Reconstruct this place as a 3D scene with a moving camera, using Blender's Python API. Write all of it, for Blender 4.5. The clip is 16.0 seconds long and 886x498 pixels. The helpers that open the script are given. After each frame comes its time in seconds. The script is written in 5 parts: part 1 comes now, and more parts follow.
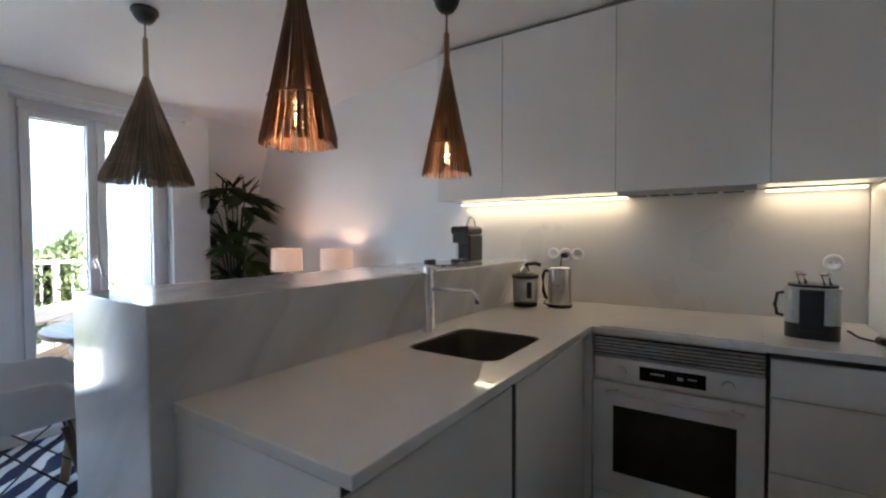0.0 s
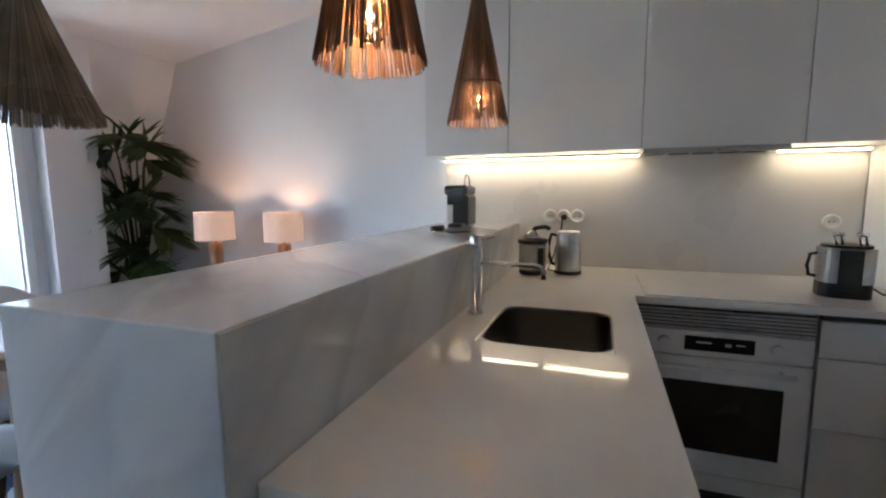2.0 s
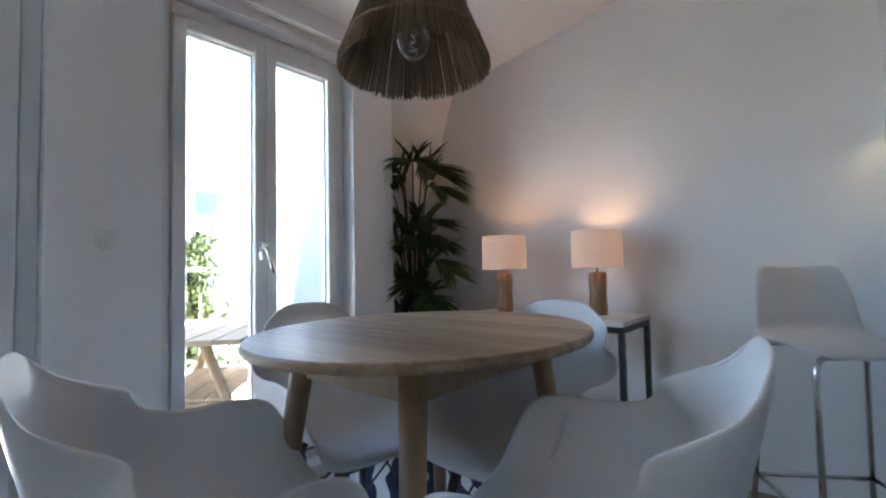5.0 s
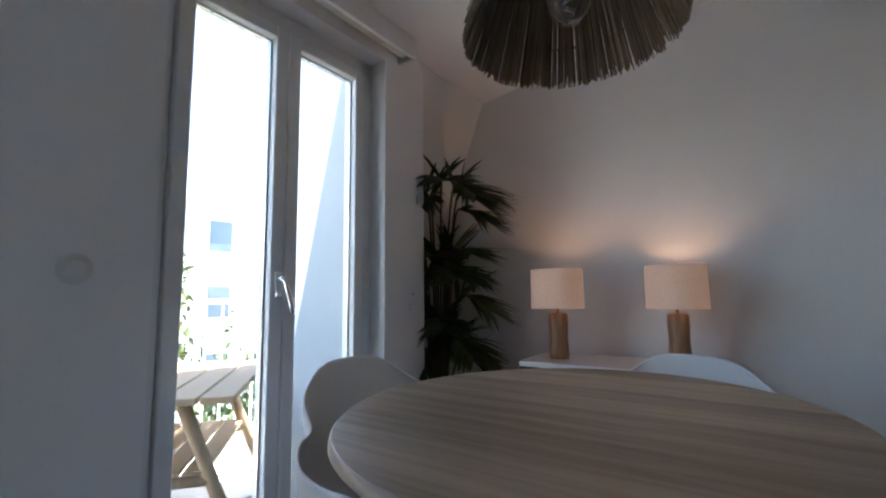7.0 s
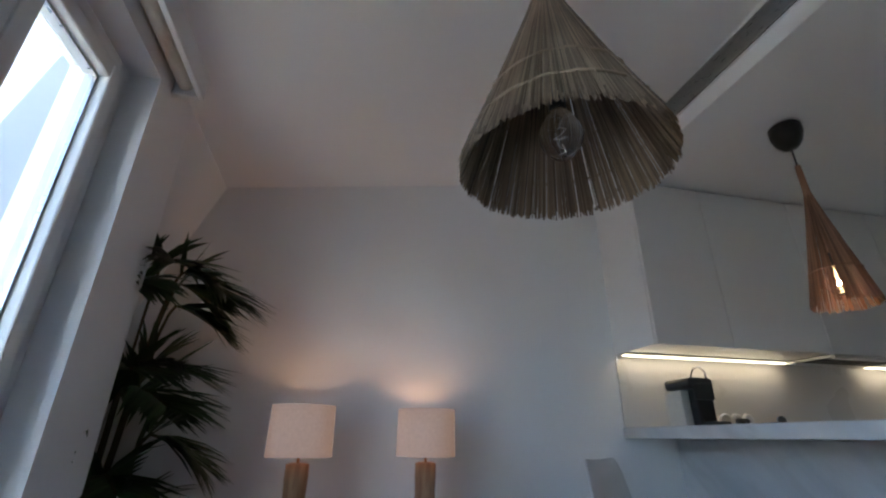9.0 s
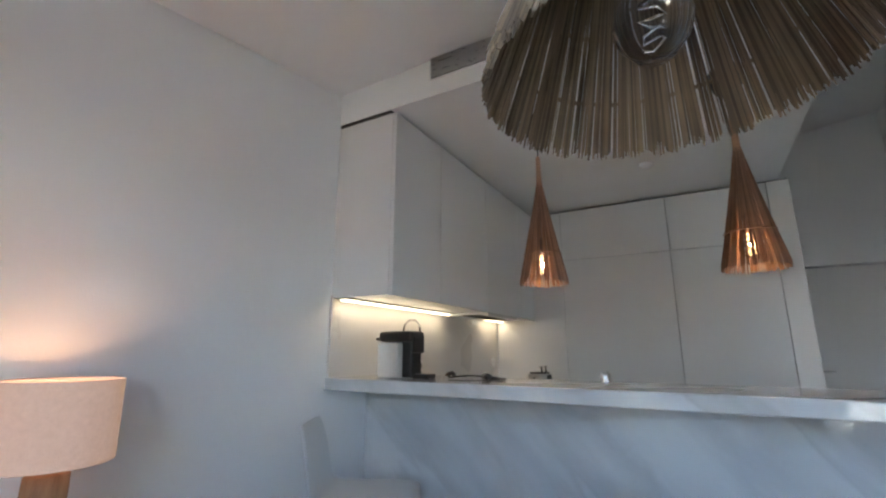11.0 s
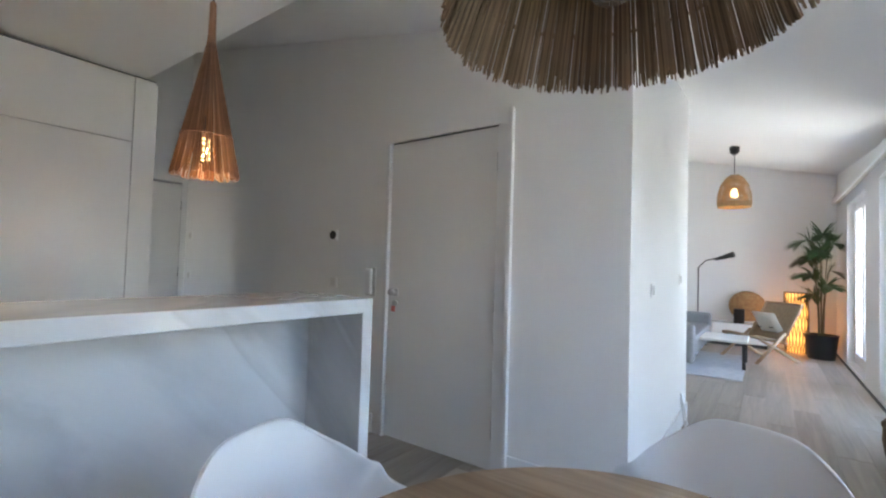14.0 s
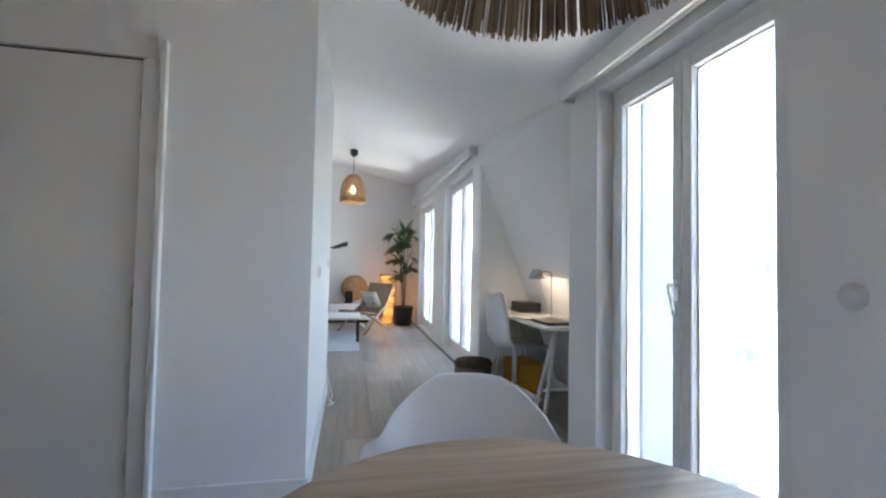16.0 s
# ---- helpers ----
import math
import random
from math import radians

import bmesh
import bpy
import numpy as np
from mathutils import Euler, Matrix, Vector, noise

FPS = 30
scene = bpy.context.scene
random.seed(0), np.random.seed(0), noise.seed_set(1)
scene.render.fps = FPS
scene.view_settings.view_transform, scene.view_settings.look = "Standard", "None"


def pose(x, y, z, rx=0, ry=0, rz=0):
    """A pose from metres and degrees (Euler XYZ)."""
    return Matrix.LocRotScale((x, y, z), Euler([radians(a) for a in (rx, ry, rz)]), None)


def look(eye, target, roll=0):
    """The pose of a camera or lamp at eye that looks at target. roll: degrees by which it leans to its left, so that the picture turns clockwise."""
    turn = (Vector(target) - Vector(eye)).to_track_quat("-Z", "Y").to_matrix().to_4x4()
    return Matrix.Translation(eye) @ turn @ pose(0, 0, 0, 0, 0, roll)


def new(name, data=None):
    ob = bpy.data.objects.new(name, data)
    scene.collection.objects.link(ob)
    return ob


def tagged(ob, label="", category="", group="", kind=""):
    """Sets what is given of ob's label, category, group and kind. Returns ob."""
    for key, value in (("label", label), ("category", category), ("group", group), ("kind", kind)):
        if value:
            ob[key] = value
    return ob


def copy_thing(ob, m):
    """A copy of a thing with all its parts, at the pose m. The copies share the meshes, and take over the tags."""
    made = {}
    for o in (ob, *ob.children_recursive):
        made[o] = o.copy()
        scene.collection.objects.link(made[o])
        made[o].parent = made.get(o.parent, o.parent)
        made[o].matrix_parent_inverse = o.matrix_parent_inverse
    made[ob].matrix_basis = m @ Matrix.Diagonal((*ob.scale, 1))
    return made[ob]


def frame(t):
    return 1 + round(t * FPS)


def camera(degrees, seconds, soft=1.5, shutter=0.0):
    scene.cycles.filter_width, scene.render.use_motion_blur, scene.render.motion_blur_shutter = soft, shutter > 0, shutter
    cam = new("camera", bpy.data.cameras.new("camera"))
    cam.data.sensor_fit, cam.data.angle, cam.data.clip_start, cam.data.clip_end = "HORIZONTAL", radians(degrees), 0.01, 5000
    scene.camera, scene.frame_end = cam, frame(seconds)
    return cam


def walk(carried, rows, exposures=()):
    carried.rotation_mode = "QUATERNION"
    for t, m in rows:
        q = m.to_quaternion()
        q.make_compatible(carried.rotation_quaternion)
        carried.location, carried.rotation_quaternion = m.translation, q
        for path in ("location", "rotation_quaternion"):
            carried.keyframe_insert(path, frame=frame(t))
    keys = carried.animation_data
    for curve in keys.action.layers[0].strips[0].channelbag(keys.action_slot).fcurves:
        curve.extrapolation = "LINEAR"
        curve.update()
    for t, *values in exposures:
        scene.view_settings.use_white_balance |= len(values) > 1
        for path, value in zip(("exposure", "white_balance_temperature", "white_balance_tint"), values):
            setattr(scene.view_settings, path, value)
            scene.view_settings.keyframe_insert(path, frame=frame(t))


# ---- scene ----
cam = camera(89.9, 16.0, soft=2.2)
PATH = [
    (0, (0.423, 0.913, 1.242), (-0.68, 2.58, 1.184), -0.2),
    (0.5, (0.346, 0.94, 1.266), (-0.636, 2.675, 1.116), -0.3),
    (1, (0.176, 0.933, 1.29), (-0.628, 2.75, 1.06), -0.2),
    (1.5, (-0.026, 0.941, 1.288), (-0.709, 2.803, 1.031), -0.2),
    (2, (-0.214, 0.961, 1.257), (-0.879, 2.831, 1.011), -0.3),
    (2.5, (-0.397, 0.956, 1.207), (-1.108, 2.817, 1.032), -0.4),
    (3, (-0.59, 0.964, 1.15), (-1.425, 2.78, 1.095), -0.3),
    (3.5, (-0.760, 1.012, 1.084), (-1.783, 2.726, 1.139), -0.5),
    (4, (-0.901, 1.052, 1.017), (-2.06, 2.679, 1.101), -0.6),
    (4.5, (-1.077, 1.095, 0.978), (-2.337, 2.648, 1.069), -1.0),
    (4.7, (-1.155, 1.107, 0.975), (-2.456, 2.624, 1.059), -1.2),
    (6.8, (-1.781, 1.19, 1.019), (-3.025, 2.748, 1.172), -0.8),
    (7, (-1.83, 1.181, 1.025), (-2.982, 2.802, 1.239), -0.6),
    (7.5, (-1.978, 1.17, 1.045), (-2.817, 2.946, 1.421), -0.3),
    (8, (-2.148, 1.167, 1.053), (-2.591, 3.043, 1.586), 0.1),
    (8.5, (-2.337, 1.228, 1.047), (-2.342, 3.103, 1.743), 0.1),
    (9, (-2.483, 1.313, 1.036), (-2.094, 3.111, 1.819), 0.6),
    (9.2, (-2.528, 1.354, 1.048), (-1.988, 3.110, 1.838), 0.9),
    (11.3, (-2.623, 2.058, 1.22), (-0.809, 2.821, 1.574), 0.3),
    (11.5, (-2.614, 2.098, 1.219), (-0.734, 2.711, 1.521), 0.4),
    (12, (-2.561, 2.153, 1.201), (-0.578, 2.34, 1.369), 1.0),
    (12.5, (-2.539, 2.255, 1.189), (-0.567, 1.924, 1.25), 1.4),
    (13, (-2.48, 2.373, 1.202), (-0.676, 1.511, 1.247), 1.7),
    (13.5, (-2.351, 2.479, 1.22), (-0.831, 1.181, 1.273), 1.9),
    (14, (-2.248, 2.528, 1.224), (-1.069, 0.914, 1.293), 1.7),
    (14.5, (-2.14, 2.499, 1.23), (-1.368, 0.657, 1.311), 1.9),
    (15, (-2.066, 2.479, 1.227), (-1.72, 0.511, 1.304), 1.5),
    (15.5, (-1.948, 2.445, 1.195), (-1.981, 0.448, 1.277), 0.8),
    (16, (-1.884, 2.433, 1.161), (-2.292, 0.476, 1.233), 1.1),
]
walk(cam, [(t, look(eye, target, roll)) for t, eye, target, roll in PATH], exposures=((0, 4.42, 6500, 12), (0.5, 4.55, 6450, 12), (1.5, 4.6, 6350, 12), (3.5, 4.47, 6450, 10), (4.5, 4.38, 6550, 10), (7, 3.5, 6500, 9), (9, 3.5, 6200, 9), (11.5, 4.32, 6750, 11), (12.3, 4.45, 7000, 12), (13, 4.62, 7200, 12), (14.5, 4.7, 6950, 11), (16, 4.45, 6800, 11)))

# ---- light ----
world = bpy.data.worlds.new("sky")
scene.world = world
world.use_nodes = True
wn = world.node_tree
sky = wn.nodes.new("ShaderNodeTexSky")
sky.sky_type, sky.sun_disc = "NISHITA", False
sky.sun_elevation, sky.sun_rotation = radians(62), radians(14)
wn.links.new(sky.outputs[0], wn.nodes["Background"].inputs[0])
wn.nodes["Background"].inputs[1].default_value = 0.15
sun = new("sun", bpy.data.lights.new("sun", "SUN"))
sun.data.energy, sun.data.angle, sun.data.color = 5.0, radians(0.5), (1.0, 0.95, 0.87)
sun.matrix_world = look((6, 23, 45), (0, 0, 0))
scene.view_settings.exposure = 2.9


def sky_lamp(y0, y1, z0, z1, x, power):
    """Daylight standing in a window opening, turned into the room."""
    ob = new("window_daylight", bpy.data.lights.new("window_daylight", "AREA"))
    ob.data.shape, ob.data.size, ob.data.size_y = "RECTANGLE", y1 - y0, z1 - z0
    ob.data.energy, ob.data.color = power, (0.86, 0.93, 1.0)
    mid = Vector((x, (y0 + y1) / 2, (z0 + z1) / 2))
    ob.matrix_world = look(mid, mid + Vector((1, 0, 0)))
    return ob


sky_lamp(-3.5, -2.2, 0.15, 2.15, -3.40, 0.2)
sky_lamp(-5.7, -4.4, 0.15, 2.15, -3.40, 0.15)


def lamp(name, kind, place, power, colour, size=0.03):
    ob = new(name, bpy.data.lights.new(name, kind))
    ob.data.energy, ob.data.color, ob.location = power, colour, place
    if kind == "POINT":
        ob.data.shadow_soft_size = size
    return ob


# ---- materials ----
def material(name, colour, rough=0.5, metal=0.0, second=None, scale=6.0, mix=0.5, bump=0.0, bump_scale=80.0,
             stretch=(1, 1, 1), glow=None, power=0.0, clear=0.0, coat=0.0, spec=0.5, detail=4.0, rand=0.0):
    m = bpy.data.materials.new(name)
    m.use_nodes = True
    t = m.node_tree
    b = t.nodes["Principled BSDF"]
    b.inputs["Base Color"].default_value = (*colour, 1)
    b.inputs["Roughness"].default_value = rough
    b.inputs["Metallic"].default_value = metal
    b.inputs["Specular IOR Level"].default_value = spec
    b.inputs["Transmission Weight"].default_value = clear
    b.inputs["Coat Weight"].default_value = coat
    b.inputs["Coat Roughness"].default_value = 0.08
    if glow:
        b.inputs["Emission Color"].default_value = (*glow, 1)
        b.inputs["Emission Strength"].default_value = power
    where = t.nodes.new("ShaderNodeTexCoord")
    shift = t.nodes.new("ShaderNodeMapping")
    shift.inputs["Scale"].default_value = stretch
    t.links.new(where.outputs["Object"], shift.inputs["Vector"])
    out = None
    if second:
        n = t.nodes.new("ShaderNodeTexNoise")
        n.inputs["Scale"].default_value, n.inputs["Detail"].default_value = scale, detail
        t.links.new(shift.outputs[0], n.inputs["Vector"])
        ramp = t.nodes.new("ShaderNodeValToRGB")
        ramp.color_ramp.elements[0].position, ramp.color_ramp.elements[1].position = 0.5 - mix / 2, 0.5 + mix / 2
        ramp.color_ramp.elements[0].color, ramp.color_ramp.elements[1].color = (*colour, 1), (*second, 1)
        t.links.new(n.outputs["Fac"], ramp.inputs["Fac"])
        out = ramp.outputs["Color"]
        r = t.nodes.new("ShaderNodeMapRange")
        r.inputs["To Min"].default_value, r.inputs["To Max"].default_value = max(rough - 0.06, 0.02), min(rough + 0.08, 1)
        t.links.new(n.outputs["Fac"], r.inputs["Value"])
        t.links.new(r.outputs[0], b.inputs["Roughness"])
    if rand:
        info = t.nodes.new("ShaderNodeNewGeometry")
        hue = t.nodes.new("ShaderNodeHueSaturation")
        span = t.nodes.new("ShaderNodeMapRange")
        span.inputs["To Min"].default_value, span.inputs["To Max"].default_value = 1 - rand, 1 + rand
        t.links.new(info.outputs["Random Per Island"], span.inputs["Value"])
        t.links.new(span.outputs[0], hue.inputs["Value"])
        hue.inputs["Color"].default_value = (*colour, 1)
        if out:
            t.links.new(out, hue.inputs["Color"])
        out = hue.outputs["Color"]
    if out:
        t.links.new(out, b.inputs["Base Color"])
    if bump:
        n = t.nodes.new("ShaderNodeTexNoise")
        n.inputs["Scale"].default_value, n.inputs["Detail"].default_value = bump_scale, 6
        t.links.new(shift.outputs[0], n.inputs["Vector"])
        k = t.nodes.new("ShaderNodeBump")
        k.inputs["Strength"].default_value, k.inputs["Distance"].default_value = bump, 0.01
        t.links.new(n.outputs["Fac"], k.inputs["Height"])
        t.links.new(k.outputs[0], b.inputs["Normal"])
    return m


def veined(name):
    """White marble with soft slanting grey veins."""
    m = bpy.data.materials.new(name)
    m.use_nodes = True
    t = m.node_tree
    b = t.nodes["Principled BSDF"]
    b.inputs["Roughness"].default_value = 0.08
    where = t.nodes.new("ShaderNodeTexCoord")
    shift = t.nodes.new("ShaderNodeCombineXYZ")
    for k, axis in enumerate(((0.95, 0.95, -0.95), (0.22, -0.22, 0.0), (0.13, 0.13, 0.26))):
        dot = t.nodes.new("ShaderNodeVectorMath")
        dot.operation = "DOT_PRODUCT"
        dot.inputs[1].default_value = axis
        t.links.new(where.outputs["Object"], dot.inputs[0])
        t.links.new(dot.outputs["Value"], shift.inputs[k])
    cloud = t.nodes.new("ShaderNodeTexNoise")
    cloud.inputs["Scale"].default_value, cloud.inputs["Detail"].default_value, cloud.inputs["Distortion"].default_value = 2.6, 8, 0.35
    vein = t.nodes.new("ShaderNodeTexNoise")
    vein.inputs["Scale"].default_value, vein.inputs["Detail"].default_value, vein.inputs["Distortion"].default_value = 2.0, 7, 0.45
    for n in (cloud, vein):
        t.links.new(shift.outputs[0], n.inputs["Vector"])
    broad = t.nodes.new("ShaderNodeValToRGB")
    broad.color_ramp.elements[0].position, broad.color_ramp.elements[1].position = 0.36, 0.62
    broad.color_ramp.elements[0].color, broad.color_ramp.elements[1].color = (0.54, 0.55, 0.565, 1), (0.70, 0.70, 0.70, 1)
    thin = t.nodes.new("ShaderNodeValToRGB")
    for at, v in ((0.40, 1.0), (0.47, 0.80), (0.50, 0.70), (0.53, 1.0)):
        e = thin.color_ramp.elements.new(at)
        e.color = (v, v, v, 1)
    thin.color_ramp.elements[0].color = (1, 1, 1, 1)
    t.links.new(cloud.outputs["Fac"], broad.inputs["Fac"])
    t.links.new(vein.outputs["Fac"], thin.inputs["Fac"])
    mul = t.nodes.new("ShaderNodeMix")
    mul.data_type, mul.blend_type = "RGBA", "MULTIPLY"
    mul.inputs[0].default_value = 0.48
    t.links.new(broad.outputs[0], mul.inputs[6])
    t.links.new(thin.outputs[0], mul.inputs[7])
    t.links.new(mul.outputs[2], b.inputs["Base Color"])
    return m


def boards(name, dark, light, long_axis=1, width=0.09):
    """Wood staves side by side, each with its own tone, and grain along them."""
    m = bpy.data.materials.new(name)
    m.use_nodes = True
    t = m.node_tree
    b = t.nodes["Principled BSDF"]
    b.inputs["Roughness"].default_value = 0.42
    where = t.nodes.new("ShaderNodeTexCoord")
    split = t.nodes.new("ShaderNodeSeparateXYZ")
    t.links.new(where.outputs["Object"], split.inputs[0])
    div = t.nodes.new("ShaderNodeMath")
    div.operation, div.inputs[1].default_value = "DIVIDE", width
    t.links.new(split.outputs[1 - long_axis], div.inputs[0])
    fl = t.nodes.new("ShaderNodeMath")
    fl.operation = "FLOOR"
    t.links.new(div.outputs[0], fl.inputs[0])
    wn_ = t.nodes.new("ShaderNodeTexWhiteNoise")
    wn_.noise_dimensions = "1D"
    t.links.new(fl.outputs[0], wn_.inputs["W"])
    shift = t.nodes.new("ShaderNodeMapping")
    shift.inputs["Scale"].default_value = (2.5, 34, 34) if long_axis == 0 else (34, 2.5, 34)
    t.links.new(where.outputs["Object"], shift.inputs["Vector"])
    grain = t.nodes.new("ShaderNodeTexNoise")
    grain.inputs["Scale"].default_value, grain.inputs["Detail"].default_value, grain.inputs["Distortion"].default_value = 1.0, 6, 0.6
    t.links.new(shift.outputs[0], grain.inputs["Vector"])
    add = t.nodes.new("ShaderNodeMath")
    add.operation = "MULTIPLY_ADD"
    add.inputs[1].default_value = 0.45
    t.links.new(wn_.outputs["Value"], add.inputs[0])
    t.links.new(grain.outputs["Fac"], add.inputs[2])
    ramp = t.nodes.new("ShaderNodeValToRGB")
    ramp.color_ramp.elements[0].position, ramp.color_ramp.elements[1].position = 0.35, 1.05
    ramp.color_ramp.elements[0].color, ramp.color_ramp.elements[1].color = (*dark, 1), (*light, 1)
    t.links.new(add.outputs[0], ramp.inputs["Fac"])
    t.links.new(ramp.outputs[0], b.inputs["Base Color"])
    k = t.nodes.new("ShaderNodeBump")
    k.inputs["Strength"].default_value, k.inputs["Distance"].default_value = 0.15, 0.004
    t.links.new(grain.outputs["Fac"], k.inputs["Height"])
    t.links.new(k.outputs[0], b.inputs["Normal"])
    return m


def striped(name):
    """A woven rug, navy with broken white lines that run in slanting bands."""
    m = bpy.data.materials.new(name)
    m.use_nodes = True
    t = m.node_tree
    b = t.nodes["Principled BSDF"]
    b.inputs["Roughness"].default_value = 0.95
    where = t.nodes.new("ShaderNodeTexCoord")
    wave = t.nodes.new("ShaderNodeTexWave")
    wave.wave_type, wave.bands_direction = "BANDS", "DIAGONAL"
    wave.inputs["Scale"].default_value, wave.inputs["Distortion"].default_value = 3.4, 5.0
    wave.inputs["Detail"].default_value, wave.inputs["Detail Scale"].default_value = 1.0, 0.9
    t.links.new(where.outputs["Object"], wave.inputs["Vector"])
    ramp = t.nodes.new("ShaderNodeValToRGB")
    ramp.color_ramp.elements[0].position, ramp.color_ramp.elements[1].position = 0.56, 0.62
    ramp.color_ramp.elements[0].color, ramp.color_ramp.elements[1].color = (0.012, 0.018, 0.05, 1), (0.62, 0.62, 0.60, 1)
    t.links.new(wave.outputs["Fac"], ramp.inputs["Fac"])
    t.links.new(ramp.outputs[0], b.inputs["Base Color"])
    n = t.nodes.new("ShaderNodeTexNoise")
    n.inputs["Scale"].default_value = 260
    k = t.nodes.new("ShaderNodeBump")
    k.inputs["Strength"].default_value, k.inputs["Distance"].default_value = 0.6, 0.006
    t.links.new(n.outputs["Fac"], k.inputs["Height"])
    t.links.new(k.outputs[0], b.inputs["Normal"])
    return m


def plank_wood(name, dark, light):
    """One floor plank: grain along it, its own tone and figure for each piece."""
    m = bpy.data.materials.new(name)
    m.use_nodes = True
    t = m.node_tree
    b = t.nodes["Principled BSDF"]
    where, info = t.nodes.new("ShaderNodeTexCoord"), t.nodes.new("ShaderNodeObjectInfo")
    far = t.nodes.new("ShaderNodeMath")
    far.operation, far.inputs[1].default_value = "MULTIPLY", 60
    t.links.new(info.outputs["Random"], far.inputs[0])
    add = t.nodes.new("ShaderNodeVectorMath")
    t.links.new(where.outputs["Object"], add.inputs[0])
    t.links.new(far.outputs[0], add.inputs[1])
    shift = t.nodes.new("ShaderNodeMapping")
    shift.inputs["Scale"].default_value = (26, 1.6, 26)
    t.links.new(add.outputs[0], shift.inputs["Vector"])
    grain = t.nodes.new("ShaderNodeTexNoise")
    grain.inputs["Scale"].default_value, grain.inputs["Detail"].default_value, grain.inputs["Distortion"].default_value = 1.0, 7, 0.7
    t.links.new(shift.outputs[0], grain.inputs["Vector"])
    tone = t.nodes.new("ShaderNodeMath")
    tone.operation, tone.inputs[1].default_value = "MULTIPLY_ADD", 0.32
    t.links.new(info.outputs["Random"], tone.inputs[0])
    t.links.new(grain.outputs["Fac"], tone.inputs[2])
    ramp = t.nodes.new("ShaderNodeValToRGB")
    ramp.color_ramp.elements[0].position, ramp.color_ramp.elements[1].position = 0.35, 1.0
    ramp.color_ramp.elements[0].color, ramp.color_ramp.elements[1].color = (*dark, 1), (*light, 1)
    t.links.new(tone.outputs[0], ramp.inputs["Fac"])
    t.links.new(ramp.outputs[0], b.inputs["Base Color"])
    rough = t.nodes.new("ShaderNodeMapRange")
    rough.inputs["To Min"].default_value, rough.inputs["To Max"].default_value = 0.30, 0.50
    t.links.new(grain.outputs["Fac"], rough.inputs["Value"])
    t.links.new(rough.outputs[0], b.inputs["Roughness"])
    k = t.nodes.new("ShaderNodeBump")
    k.inputs["Strength"].default_value, k.inputs["Distance"].default_value = 0.12, 0.003
    t.links.new(grain.outputs["Fac"], k.inputs["Height"])
    t.links.new(k.outputs[0], b.inputs["Normal"])
    return m


PAINT = material("white_paint", (0.85, 0.85, 0.85), 0.75, second=(0.82, 0.82, 0.825), scale=1.3, bump=0.06, bump_scale=140)
CEIL = material("ceiling_paint", (0.90, 0.90, 0.90), 0.85, second=(0.88, 0.88, 0.88), scale=0.9, bump=0.04, bump_scale=120)
GLOSS = material("satin_lacquer", (0.80, 0.79, 0.775), 0.22, second=(0.77, 0.76, 0.745), scale=1.5, spec=0.4)
TRIM = material("white_trim", (0.80, 0.80, 0.80), 0.4, second=(0.76, 0.76, 0.77), scale=3)
SPLASH = material("splashback_panel", (0.66, 0.64, 0.62), 0.28, second=(0.62, 0.60, 0.58), scale=2)
STONE = material("quartz_worktop", (0.78, 0.765, 0.75), 0.0, second=(0.74, 0.725, 0.71), scale=9)
MARBLE = veined("veined_marble")
STEEL = material("brushed_steel", (0.55, 0.54, 0.53), 0.28, 1.0, second=(0.45, 0.45, 0.44), scale=30, stretch=(1, 1, 14))
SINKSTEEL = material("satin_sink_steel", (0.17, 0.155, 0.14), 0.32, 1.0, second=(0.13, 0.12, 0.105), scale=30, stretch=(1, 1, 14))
CHROME = material("chrome", (0.75, 0.75, 0.76), 0.08, 1.0)
BLACK = material("black_plastic", (0.012, 0.012, 0.013), 0.35, second=(0.02, 0.02, 0.02), scale=20)
BLACKGLASS = material("black_glass", (0.012, 0.011, 0.011), 0.06, second=(0.02, 0.018, 0.016), scale=2)
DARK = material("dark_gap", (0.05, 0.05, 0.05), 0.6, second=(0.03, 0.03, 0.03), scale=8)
PLASTIC = material("white_plastic", (0.76, 0.76, 0.77), 0.33, second=(0.72, 0.73, 0.74), scale=2)
STRAW = material("straw", (0.37, 0.275, 0.185), 0.8, second=(0.16, 0.11, 0.075), scale=14, stretch=(1, 1, 0.2), rand=0.5)
RATTAN = material("red_brown_straw", (0.29, 0.155, 0.095), 0.75, second=(0.18, 0.09, 0.05), scale=14, stretch=(1, 1, 0.2), rand=0.45)
WICKER = material("wicker", (0.42, 0.27, 0.13), 0.7, second=(0.26, 0.15, 0.07), scale=25, bump=0.5, bump_scale=120)
BROWNWICKER = material("brown_wicker", (0.13, 0.085, 0.05), 0.8, second=(0.06, 0.04, 0.025), scale=30, bump=0.6, bump_scale=110)
OAK = boards("oiled_oak_staves", (0.20, 0.125, 0.07), (0.50, 0.36, 0.24), 0, 0.095)
LEGOAK = material("oak", (0.40, 0.28, 0.18), 0.5, second=(0.30, 0.20, 0.12), scale=10, stretch=(6, 6, 0.5), bump=0.05)
WALNUT = material("dark_wood", (0.085, 0.048, 0.03), 0.45, second=(0.05, 0.03, 0.02), scale=12, stretch=(6, 6, 0.5))
LOG = material("turned_pale_wood", (0.45, 0.28, 0.15), 0.6, second=(0.22, 0.12, 0.06), scale=16, stretch=(3, 3, 0.5), bump=0.3, bump_scale=40)
BASEFLOOR = boards("light_oak_floor", (0.20, 0.165, 0.13), (0.40, 0.34, 0.28), 1, 0.19)
RUG = striped("striped_rug")
